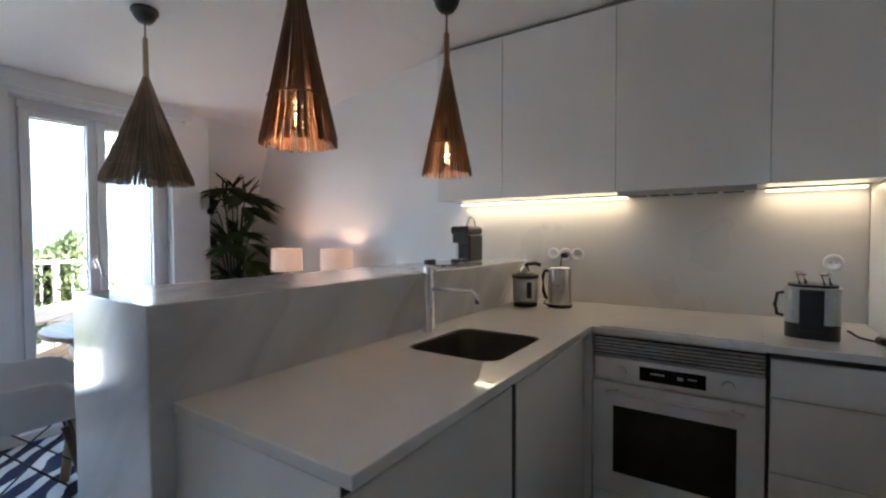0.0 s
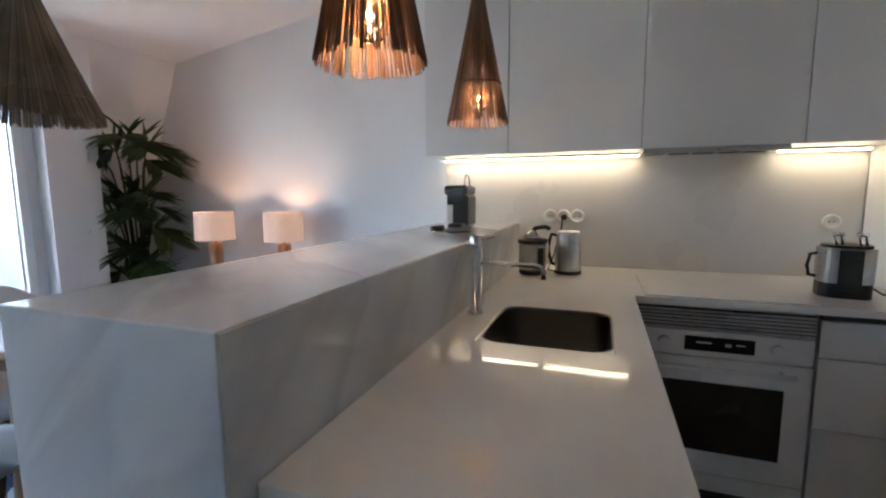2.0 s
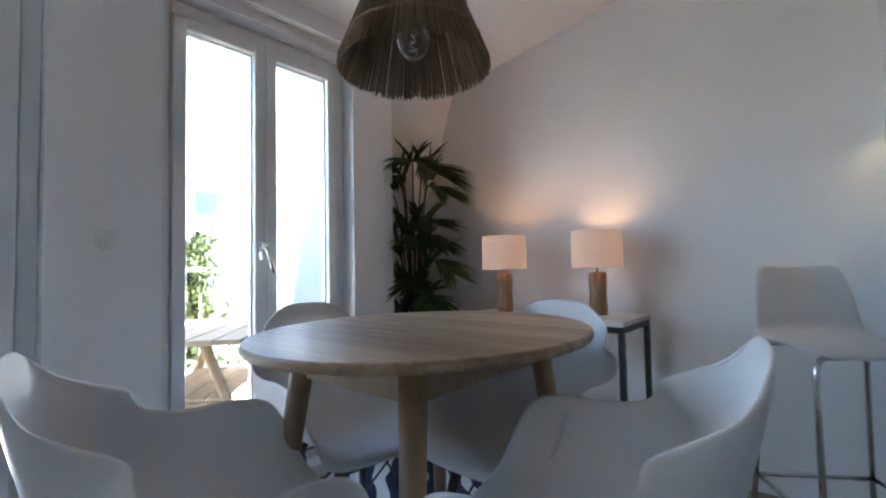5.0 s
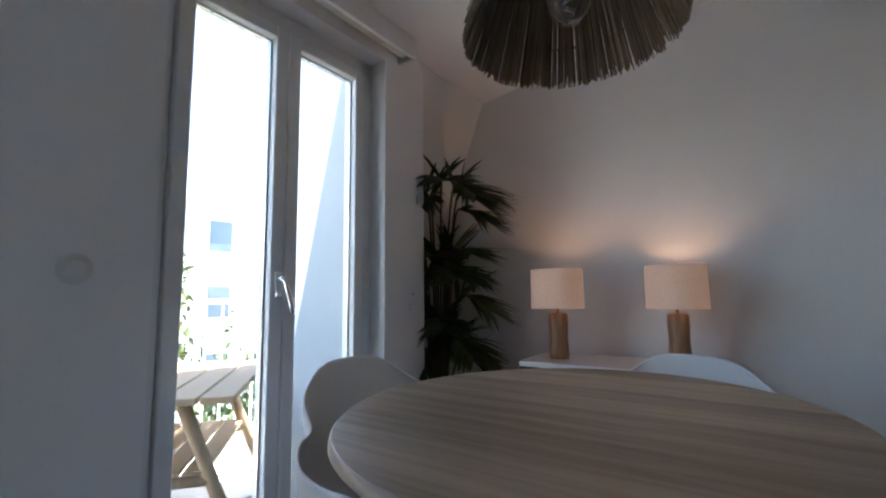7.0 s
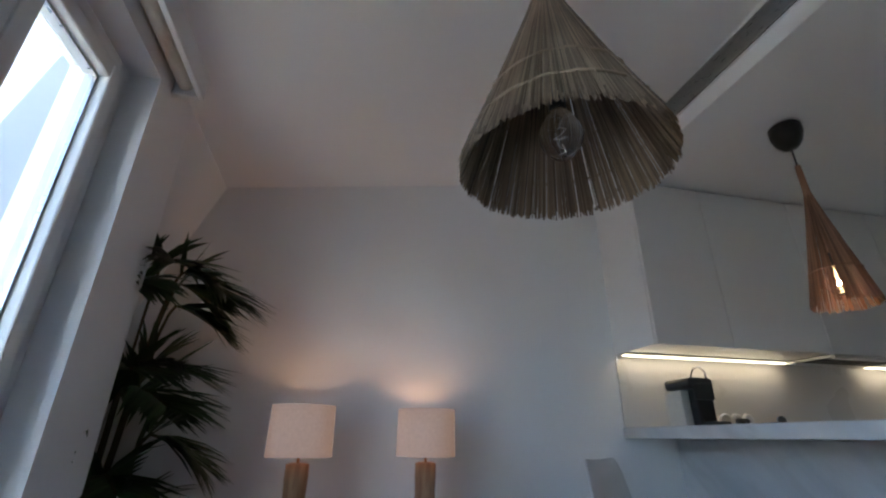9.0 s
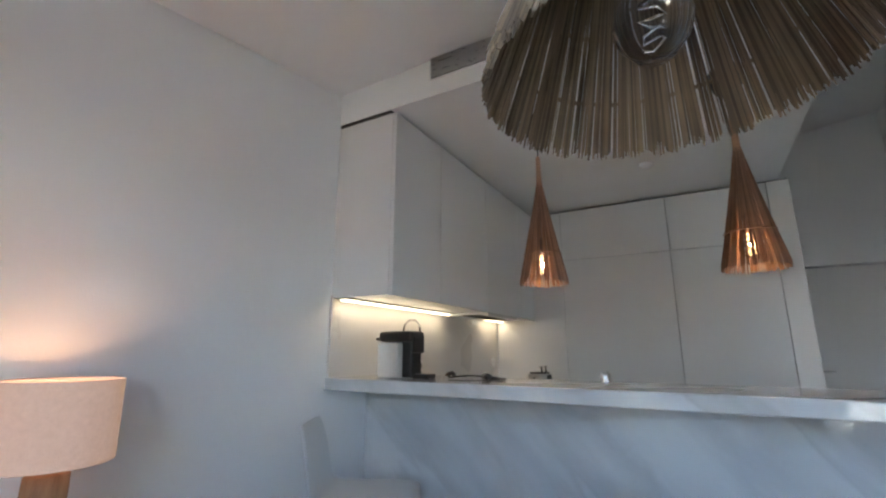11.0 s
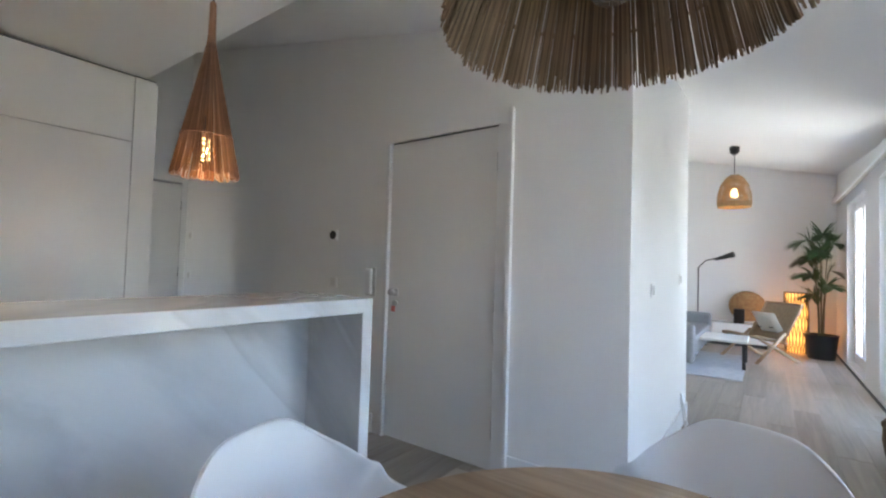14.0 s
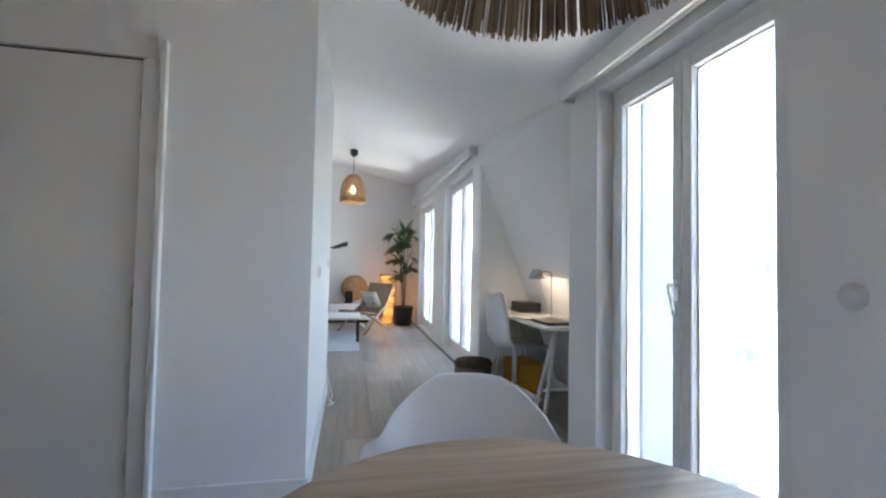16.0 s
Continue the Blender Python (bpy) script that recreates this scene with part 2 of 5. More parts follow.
LEAF = material("palm_leaf", (0.018, 0.05, 0.014), 0.4, second=(0.035, 0.08, 0.02), scale=8, rand=0.35)
STEM = material("palm_stem", (0.06, 0.07, 0.025), 0.6, second=(0.10, 0.07, 0.035), scale=12)
SOIL = material("soil", (0.03, 0.02, 0.014), 0.95, second=(0.05, 0.035, 0.02), scale=40, bump=0.8)
LINEN = material("linen_shade", (0.58, 0.44, 0.385), 0.9, second=(0.52, 0.39, 0.34), scale=90, bump=0.25, bump_scale=300)
LINEN.node_tree.nodes["Principled BSDF"].inputs["Subsurface Weight"].default_value = 0.0
LINEN.node_tree.nodes["Principled BSDF"].inputs["Emission Color"].default_value = (1.0, 0.62, 0.42, 1)
LINEN.node_tree.nodes["Principled BSDF"].inputs["Emission Strength"].default_value = 0.018
LED = material("led_strip", (1, 0.9, 0.7), 0.5, glow=(1.0, 0.84, 0.55), power=0.42)
FILAMENT = material("filament", (1, 0.7, 0.3), 0.5, glow=(1.0, 0.66, 0.30), power=0.55)
BULB = material("clear_bulb_glass", (1, 1, 1), 0.02, clear=1.0)
PANE = material("window_glass", (0.70, 0.745, 0.75), 0.0, clear=1.0)
PANE.node_tree.nodes["Principled BSDF"].inputs["IOR"].default_value = 1.05
LANTERN = material("lantern_paper", (0.85, 0.5, 0.2), 0.8, glow=(1.0, 0.42, 0.10), power=0.11)
GREYFAB = material("grey_fabric", (0.22, 0.22, 0.23), 0.95, second=(0.30, 0.30, 0.31), scale=60, bump=0.4, bump_scale=250)
PALERUG = material("pale_grey_rug", (0.42, 0.44, 0.48), 0.95, second=(0.58, 0.58, 0.60), scale=14, bump=0.5, bump_scale=200)
CREAM = material("cream_fabric", (0.70, 0.67, 0.62), 0.9, second=(0.64, 0.61, 0.56), scale=50, bump=0.3, bump_scale=220)
YELLOW = material("yellow_box", (0.62, 0.30, 0.02), 0.6, second=(0.52, 0.24, 0.02), scale=6)
RENDERED = material("facade_render", (0.72, 0.70, 0.66), 0.9, second=(0.62, 0.60, 0.57), scale=0.6, bump=0.2, bump_scale=20)
ROOFTILE = material("roof_tile", (0.35, 0.16, 0.10), 0.85, second=(0.25, 0.11, 0.07), scale=3)
CHEEK = material("dormer_render", (0.40, 0.42, 0.44), 0.85, second=(0.35, 0.37, 0.39), scale=1.5, bump=0.1)
DECK = material("terrace_tile", (0.80, 0.785, 0.76), 0.8, second=(0.74, 0.72, 0.69), scale=5, bump=0.2)
GROUND = material("street_ground", (0.16, 0.15, 0.14), 0.9, second=(0.11, 0.11, 0.10), scale=0.3)
FOLIAGE = material("foliage", (0.06, 0.09, 0.025), 0.7, second=(0.10, 0.13, 0.04), scale=2, rand=0.5)
BARK = material("bark", (0.10, 0.07, 0.045), 0.9, second=(0.06, 0.04, 0.03), scale=12, bump=0.6)
SHUTTER = material("blue_shutter", (0.10, 0.20, 0.42), 0.6, second=(0.07, 0.15, 0.32), scale=3)
TAN = material("weathered_timber", (0.36, 0.25, 0.15), 0.75, second=(0.26, 0.18, 0.11), scale=9, stretch=(5, 5, 1))
PINK = material("pink_tag", (0.65, 0.20, 0.18), 0.5)
TOWNGLASS = material("grey_window_glass", (0.16, 0.20, 0.25), 0.15, second=(0.10, 0.13, 0.17), scale=0.7)
HEDGE = material("hedge_leaf", (0.07, 0.105, 0.03), 0.7, second=(0.12, 0.15, 0.055), scale=2, rand=0.5)
FLOOR = plank_wood("light_oak_plank", (0.23, 0.195, 0.155), (0.43, 0.37, 0.31))


# ---- mesh helpers ----
def box(bm, x0, x1, y0, y1, z0, z1, bevel=0.0):
    v = [bm.verts.new((x, y, z)) for z in (z0, z1) for y in (y0, y1) for x in (x0, x1)]
    f = [bm.faces.new([v[i] for i in q]) for q in ((0, 2, 3, 1), (4, 5, 7, 6), (0, 1, 5, 4), (2, 6, 7, 3), (0, 4, 6, 2), (1, 3, 7, 5))]
    if bevel:
        bmesh.ops.bevel(bm, geom=list({e for q in f for e in q.edges}), offset=bevel, segments=2, affect="EDGES", profile=0.5)
    return bm


def rod(bm, p0, p1, r0, r1=None, n=12, caps=True):
    p0, p1 = Vector(p0), Vector(p1)
    r1 = r0 if r1 is None else r1
    turn = (p1 - p0).to_track_quat("Z", "Y")
    rings = []
    for p, r in ((p0, r0), (p1, r1)):
        rings.append([bm.verts.new(p + turn @ Vector((r * math.cos(a), r * math.sin(a), 0))) for a in (2 * math.pi * i / n for i in range(n))])
    for i in range(n):
        bm.faces.new((rings[0][i], rings[0][(i + 1) % n], rings[1][(i + 1) % n], rings[1][i])).smooth = True
    if caps:
        bm.faces.new(list(reversed(rings[0])))
        bm.faces.new(rings[1])
    return bm


def tube(bm, points, r, n=8):
    points = [Vector(p) for p in points]
    rings = []
    for i, p in enumerate(points):
        way = points[min(i + 1, len(points) - 1)] - points[max(i - 1, 0)]
        turn = way.to_track_quat("Z", "Y")
        rings.append([bm.verts.new(p + turn @ Vector((r * math.cos(a), r * math.sin(a), 0))) for a in (2 * math.pi * k / n for k in range(n))])
    for a, b in zip(rings, rings[1:]):
        for k in range(n):
            bm.faces.new((a[k], a[(k + 1) % n], b[(k + 1) % n], b[k])).smooth = True
    bm.faces.new(list(reversed(rings[0])))
    bm.faces.new(rings[-1])
    return bm


def lathe(bm, profile, n=32, at=(0, 0, 0), squash=(1, 1)):
    """Turn a profile of (radius, height) about the upright axis."""
    rings = []
    for r, z in profile:
        rings.append([bm.verts.new((at[0] + squash[0] * r * math.cos(2 * math.pi * i / n), at[1] + squash[1] * r * math.sin(2 * math.pi * i / n), at[2] + z)) for i in range(n)])
    for a, b in zip(rings, rings[1:]):
        for i in range(n):
            bm.faces.new((a[i], a[(i + 1) % n], b[(i + 1) % n], b[i])).smooth = True
    if profile[0][0] > 0.0005:
        bm.faces.new(list(reversed(rings[0])))
    if profile[-1][0] > 0.0005:
        bm.faces.new(rings[-1])
    return bm


def cells(bm, xs, ys, keep, z0, z1):
    """A slab on a grid of cells, some of them left open."""
    v = {}

    def at(i, j, z):
        if (i, j, z) not in v:
            v[i, j, z] = bm.verts.new((xs[i], ys[j], z))
        return v[i, j, z]
    n, m = len(xs) - 1, len(ys) - 1
    on = {(i, j) for i in range(n) for j in range(m) if keep(i, j)}
    for i, j in on:
        bm.faces.new((at(i, j, z1), at(i + 1, j, z1), at(i + 1, j + 1, z1), at(i, j + 1, z1)))
        bm.faces.new((at(i, j, z0), at(i, j + 1, z0), at(i + 1, j + 1, z0), at(i + 1, j, z0)))
        for di, dj, a, b in ((-1, 0, (i, j + 1), (i, j)), (1, 0, (i + 1, j), (i + 1, j + 1)), (0, -1, (i, j), (i + 1, j)), (0, 1, (i + 1, j + 1), (i, j + 1))):
            if (i + di, j + dj) not in on:
                bm.faces.new((at(*a, z0), at(*b, z0), at(*b, z1), at(*a, z1)))
    return bm


def prism(bm, outline, axis, a, b):
    """An outline in the plane across an axis, drawn out from a to b."""
    def at(p, w):
        return (w, p[0], p[1]) if axis == 0 else (p[0], w, p[1]) if axis == 1 else (p[0], p[1], w)
    lo, hi = [bm.verts.new(at(p, a)) for p in outline], [bm.verts.new(at(p, b)) for p in outline]
    n = len(outline)
    for i in range(n):
        bm.faces.new((lo[i], lo[(i + 1) % n], hi[(i + 1) % n], hi[i]))
    bm.faces.new(list(reversed(lo)))
    bm.faces.new(hi)
    bmesh.ops.recalc_face_normals(bm, faces=bm.faces)
    return bm


def mesh_of(name, bm, mat):
    me = bpy.data.meshes.new(name)
    bm.to_mesh(me)
    bm.free()
    me.materials.append(mat)
    return me


def part(name, bm, mat, parent, label=""):
    ob = new(name, mesh_of(name, bm, mat))
    ob.parent = parent
    return tagged(ob, label)


def single(name, bm, mat, label, category, place=(0, 0, 0), turn=0, group=""):
    ob = new(name, mesh_of(name, bm, mat))
    ob.location, ob.rotation_euler = place, (0, 0, radians(turn))
    return tagged(ob, label, category, group)


def thing(name, place, label, category, turn=0, group=""):
    ob = new(name)
    ob.empty_display_size = 0.05
    ob.location, ob.rotation_euler = place, (0, 0, radians(turn))
    return tagged(ob, label, category, group)


def structure(name, bm, mat, label="", category=""):
    return tagged(new(name, mesh_of(name, bm, mat)), label, category, kind="structure")


def B():
    return bmesh.new()


# ---- the shell of the flat ----
N, S, W, E = 3.466, 0.19, -3.148, 3.08
BACK, LE = -6.9, 0.6
KZ = 2.34
BENCH = 1.092


def roof(x, y):
    """Height of the sloping ceiling."""
    low = 2.20 + max(0.0, 0.2 - y) * 0.09
    steep = 0.146 + 0.075 * min(max((N - y) / (N - S), 0), 1)
    return low + max(x - W, -0.02) * steep


floor = structure("floor", box(B(), -4.1, 3.3, -7.1, 3.7, -0.12, -0.007), BASEFLOOR, "light oak plank floor, dull sheen", "floor")
bm = B()
xs = [W - 0.012] + [W + (3.3 - W) * i / 14 for i in range(1, 15)]
ys = [BACK - 0.2 + (N + 0.2 - BACK + 0.2) * j / 26 for j in range(27)]
low = [[bm.verts.new((x, y, roof(x, y))) for y in ys] for x in xs]
top = [[bm.verts.new((x, y, roof(x, y) + 0.2)) for y in ys] for x in xs]
for i in range(14):
    for j in range(26):
        bm.faces.new((low[i][j], low[i][j + 1], low[i + 1][j + 1], low[i + 1][j])).smooth = True
        bm.faces.new((top[i][j], top[i + 1][j], top[i + 1][j + 1], top[i][j + 1]))
structure("ceiling", bm, CEIL, "white sloping plaster ceiling", "ceiling")

# unseen opening added here lets sunlight through the side room into the hall
bm = cells(B(), [-4.2, 2.25, 2.65, 3.3], [0, 1.2, 1.9, 3.9], lambda i, j: not (i == 1 and j == 1), 0, 0.2)
for v in bm.verts:
    v.co = Vector((v.co.x, N + v.co.z, v.co.y))
bmesh.ops.recalc_face_normals(bm, faces=bm.faces)
structure("wall_north", bm, PAINT, "smooth white painted wall", "wall")
bm = cells(B(), [-0.2, 0.25, 1.07, N], [0, 2.05, 3.9], lambda i, j: not (i == 1 and j == 0), 0, 0.2)
for v in bm.verts:
    v.co = Vector((E + v.co.z, v.co.x, v.co.y))
bmesh.ops.recalc_face_normals(bm, faces=bm.faces)
structure("wall_east", bm, PAINT, "smooth white painted wall at the hall end", "wall")
# unseen room added behind the hall door, without window or lamp
structure("room_wall_1", box(B(), E + 0.2, 5.4, -0.7, -0.5, 0, 2.6), PAINT, "white wall of the end room", "wall")
structure("room_wall_2", box(B(), E + 0.2, 5.4, 1.9, 2.1, 0, 2.6), PAINT, "white wall of the end room", "wall")
structure("room_wall_3", box(B(), 5.3, 5.5, -0.5, 1.9, 0, 2.6), PAINT, "white closing wall of the unseen end room", "wall")
structure("room_ceiling", box(B(), E + 0.2, 5.5, -0.7, 2.1, 2.6, 2.7), CEIL, "white ceiling of the end room", "ceiling")
structure("room_floor", box(B(), 3.3, 5.5, -0.7, 2.1, -0.12, -0.001), BASEFLOOR, "light oak plank floor of the end room", "floor")
# wall with the entrance door
DX0, DX1, DH = -0.947, -0.052, 2.088
bm = cells(B(), [-1.70, DX0, DX1, E], [0, DH, 3.9], lambda i, j: not (i == 1 and j == 0), -0.06, 0.14)
for v in bm.verts:
    v.co = Vector((v.co.x, S - 0.14 + v.co.z, v.co.y))
bmesh.ops.recalc_face_normals(bm, faces=bm.faces)
structure("wall_south", bm, PAINT, "smooth white painted wall around the entrance door", "wall")
structure("wall_corridor", box(B(), -1.70, -1.50, -1.75, S - 0.2, 0, 3.9), PAINT, "white painted wall end beside the passage", "wall")
structure("wall_living_north", box(B(), -1.50, LE + 0.2, -1.75, -1.55, 0, 3.9), PAINT, "white painted wall", "wall")
structure("wall_living_east", box(B(), LE, LE + 0.2, BACK, -1.75, 0, 3.9), PAINT, "white painted wall", "wall")
structure("wall_back", box(B(), -4.2, LE + 0.2, BACK - 0.2, BACK, 0, 3.9), PAINT, "white painted wall of the living room", "wall")
structure("lobby_wall", box(B(), DX0 - 0.3, DX1 + 0.3, S - 0.62, S - 0.56, 0, 2.6), PAINT, "plain wall behind the entrance door", "wall")


def bay(name, y0, y1, openings, height, top, label):
    """The upright wall of a dormer, with its window openings."""
    cuts = sorted({y0, y1, *[c for o in openings for c in o]})
    bm = cells(B(), cuts, [0, 0.05, height, top], lambda i, j: not (j == 1 and any(a <= cuts[i] < b for a, b in openings)), 0, 0.26)
    for v in bm.verts:
        v.co = Vector((W - v.co.z, v.co.x, v.co.y))
    bmesh.ops.recalc_face_normals(bm, faces=bm.faces)
    return structure(name, bm, PAINT, label, "wall")


WIN_A, WIN_B = (1.698, 2.598), (0.32, 1.365)
WIN_C, WIN_D = (-3.55, -2.15), (-5.75, -4.35)
bay("wall_west", 0.056, 2.841, [WIN_A, WIN_B], 2.10, 2.5, "white dormer wall with two glazed doors")
bay("wall_west_living", -6.9, -1.86, [WIN_C, WIN_D], 2.22, 3.3, "white dormer wall of the living room")
for k, (y0, y1) in enumerate(((2.841, N), (-1.86, 0.056))):
    bm = B()
    prism(bm, [(W, 2.6), (W, 2.19), (-4.0, 0.0), (-4.2, 0.0), (-4.2, 2.6)], 1, y0, y1)
    structure("wall_slant_%d" % (k + 1), bm, PAINT, "white slanting wall under the roof", "wall")
for k, (y0, y1) in enumerate(((-1.8595, -1.82), (0.02, 0.0555), (2.8415, 2.88))):
    structure("dormer_side_%d" % (k + 1), prism(B(), [(W - 0.004, 0.0), (W - 0.004, 2.18), (-3.99, 0.0)], 1, y0, y1), PAINT, "white triangular side wall of the dormer", "wall")
# lowered ceiling over the kitchen
structure("ceiling_kitchen", box(B(), -1.075, 1.6, 1.41, N, KZ, 3.6), CEIL, "flat lowered plaster ceiling over the kitchen", "ceiling")

# baseboards
for k, (x0, x1, y0, y1) in enumerate(((W - 0.0, -1.0, N - 0.014, N), (-1.70, -1.043, S, S + 0.014), (0.048, E, S, S + 0.014), (-1.714, -1.70, -1.75, S + 0.014),
                                      (W, W + 0.014, 2.612, 2.84), (W, W + 0.014, 1.40, 1.685), (W, W + 0.014, 0.056, 0.31), (W, LE, BACK, BACK + 0.014))):
    structure("baseboard_%d" % (k + 1), box(B(), x0, x1, y0, y1, 0, 0.135, 0.004), TRIM, "tall white baseboard", "baseboard")
structure("floor_channel", box(B(), W + 0.0, W + 0.03, -6.9, 0.056, 0.0, 0.004), DARK, "dark joint in the floor along the windows", "floor joint")


def window(name, y0, y1, height, label, handle=True, turned=0):
    """A two-leaf glazed door in a dormer opening."""
    w = thing(name, (W - 0.09, (y0 + y1) / 2, 0.05), label, "window")
    w["kind"] = "structure"
    half, h = (y1 - y0) / 2, height - 0.05
    bm = B()
    for a, b in ((-half + 0.001, -half + 0.055), (half - 0.055, half - 0.001)):
        box(bm, -0.07, 0.0, a, b, 0, h - 0.001, 0.004)
    box(bm, -0.07, 0.0, -half + 0.055, half - 0.055, h - 0.06, h - 0.001, 0.004)
    box(bm, -0.07, 0.0, -half + 0.055, half - 0.055, 0.0, 0.05, 0.004)
    part("window_frame", bm, TRIM, w)
    for s in (-1, 1):
        a, b = (-half + 0.057, -0.002) if s < 0 else (0.002, half - 0.057)
        bm = B()
        t = 0.052
        box(bm, -0.055, 0.018, a, a + t, 0.052, h - 0.062, 0.006)
        box(bm, -0.055, 0.018, b - t, b, 0.052, h - 0.062, 0.006)
        box(bm, -0.055, 0.018, a + t, b - t, h - 0.062 - t, h - 0.062, 0.006)
        box(bm, -0.055, 0.018, a + t, b - t, 0.052, 0.052 + 0.09, 0.006)
        leaf = part("sash", bm, TRIM, w)
        pane = part("pane", box(B(), -0.03, -0.024, a + t - 0.004, b - t + 0.004, 0.138, h - 0.11), PANE, leaf)
        pane.visible_shadow = False
        bm = B()
        for z0, z1 in ((0.142, 0.150), (h - 0.122, h - 0.114)):
            box(bm, -0.022, -0.012, a + t, b - t, z0, z1)
        for ya, yb in ((a + t, a + t + 0.008), (b - t - 0.008, b - t)):
            box(bm, -0.022, -0.012, ya, yb, 0.15, h - 0.122)
        part("glazing_bead", bm, STEEL, leaf, "grey glazing gasket")
    if handle:
        bm = B()
        box(bm, 0.018, 0.026, -0.040, -0.012, 0.98, 1.07, 0.003)
        rod(bm, (0.026, -0.026, 1.045), (0.062, -0.026, 1.045), 0.009)
        tube(bm, [(0.058, -0.026, 1.045), (0.062, -0.02, 1.03), (0.062, 0.004, 0.95), (0.060, 0.01, 0.92)], 0.009)
        part("handle", bm, CHROME, w, "brushed metal lever handle")
    return w


window("window_1", *WIN_A, 2.10, "white two-leaf glazed door to the terrace")
window("window_2", *WIN_B, 2.10, "white two-leaf glazed door to the terrace")
window("window_3", *WIN_C, 2.22, "white two-leaf glazed door in the living room")
window("window_4", *WIN_D, 2.22, "white two-leaf glazed door in the living room")
for k, (y0, y1, z) in enumerate(((0.06, 2.70, 2.115), (-6.4, -1.95, 2.30))):
    b = thing("curtain_box", (W, (y0 + y1) / 2, z), "white boxed blind pelmet over the windows", "pelmet")
    h = (y1 - y0) / 2
    part("front_board", box(B(), 0.082, 0.1, -h, h, 0.0, 0.10, 0.003), TRIM, b)
    part("top_board", box(B(), 0.001, 0.081, -h, h, 0.082, 0.10, 0.003), TRIM, b)
    part("end_board", box(B(), 0.001, 0.081, h - 0.02, h, 0.0, 0.081, 0.003), TRIM, b)
    part("end_board", box(B(), 0.001, 0.081, -h, -h + 0.02, 0.0, 0.081, 0.003), TRIM, b)
    bm = B()
    rod(bm, (0.04, -h + 0.021, 0.045), (0.04, h - 0.021, 0.045), 0.026, n=16)
    part("blind_roll", bm, CREAM, b, "rolled cream blind")

# entrance door
d = thing("door_1", ((DX0 + DX1) / 2, S, 0.004), "flush white entrance door, closed", "door")
d["kind"] = "structure"
half = (DX1 - DX0) / 2
leaf = part("door_leaf", box(B(), -half + 0.012, half - 0.012, -0.05, -0.006, 0.006, 2.07, 0.003), GLOSS, d)
bm = B()
box(bm, -half - 0.065, -half + 0.008, -0.004, 0.018, 0, 2.072, 0.004)
box(bm, half - 0.008, half + 0.02, -0.004, 0.018, 0, 2.072, 0.004)
part("door_frame", bm, TRIM, d, "white moulded door casing")
bm = B()
box(bm, -half - 0.095, -half - 0.066, 0.0, 0.032, 0, 2.16, 0.004)
part("casing_edge", bm, TRIM, d)
part("shadow_gap", box(B(), -half + 0.012, half - 0.012, -0.045, -0.012, 2.071, 2.08), DARK, d)
for z in (0.25, 1.0, 1.85):
    bm = B()
    rod(bm, (-half + 0.006, 0.004, z - 0.055), (-half + 0.006, 0.004, z + 0.055), 0.011)
    part("hinge", bm, STEEL, leaf, "steel barrel hinge")
bm = B()
box(bm, half - 0.105, half - 0.045, -0.006, 0.004, 0.99, 1.04, 0.003)
rod(bm, (half - 0.075, 0.004, 1.015), (half - 0.075, 0.05, 1.015), 0.016, 0.022)
part("lock_knob", bm, STEEL, leaf, "dark steel lock with turning knob")
bm = B()
rod(bm, (half - 0.085, -0.006, 0.935), (half - 0.085, 0.012, 0.935), 0.022)
part("cylinder_lock", bm, STEEL, leaf)
part("key_tag", box(B(), half - 0.10, half - 0.065, 0.012, 0.02, 0.88, 0.92, 0.003), PINK, leaf, "small pink key tag")

# hall doors
def hall_door(name, place, turn, label):
    d = thing(name, place, label, "door", turn)
    d["kind"] = "structure"
    leaf = part("door_leaf", box(B(), 0.0, 0.80, 0.004, 0.044, 0.006, 2.03, 0.003), GLOSS, d)
    for z in (0.25, 1.05, 1.8):
        part("hinge", rod(B(), (-0.006, 0.02, z - 0.05), (-0.006, 0.02, z + 0.05), 0.01), BLACK, leaf, "dark barrel hinge")
    bm = B()
    rod(bm, (0.74, 0.044, 1.02), (0.74, 0.085, 1.02), 0.009)
    rod(bm, (0.745, 0.08, 1.02), (0.63, 0.08, 1.02), 0.009)
    part("handle", bm, STEEL, leaf, "steel lever handle")
    bm = B()
    rod(bm, (0.74, 0.044, 0.92), (0.74, 0.052, 0.92), 0.018)
    part("lock_rose", bm, BLACK, leaf)


hall_door("door_2", (E + 0.03, 0.262, 0.0), 90, "white hall door with steel handle, closed")
# unseen doorway, door and side room, added to bring daylight into the hall
bm = cells(B(), [1.605, 2.22, 3.02, E], [0, 2.05, 3.9], lambda i, j: not (i == 1 and j == 0), 0, 0.13)
for v in bm.verts:
    v.co = Vector((v.co.x, 1.37 + v.co.z, v.co.y))
bmesh.ops.recalc_face_normals(bm, faces=bm.faces)
structure("wall_hall_north", bm, PAINT, "white hall wall with an added doorway out of view", "wall")
structure("wall_side_room", box(B(), 1.605, 1.7, 1.502, N, 0, 3.9), PAINT, "white wall of the unseen added side room", "wall")
hall_door("door_3", (2.24, 1.51, 0.0), 97, "white open door of the unseen added side room")

# ---- kitchen ----
WT = 0.865
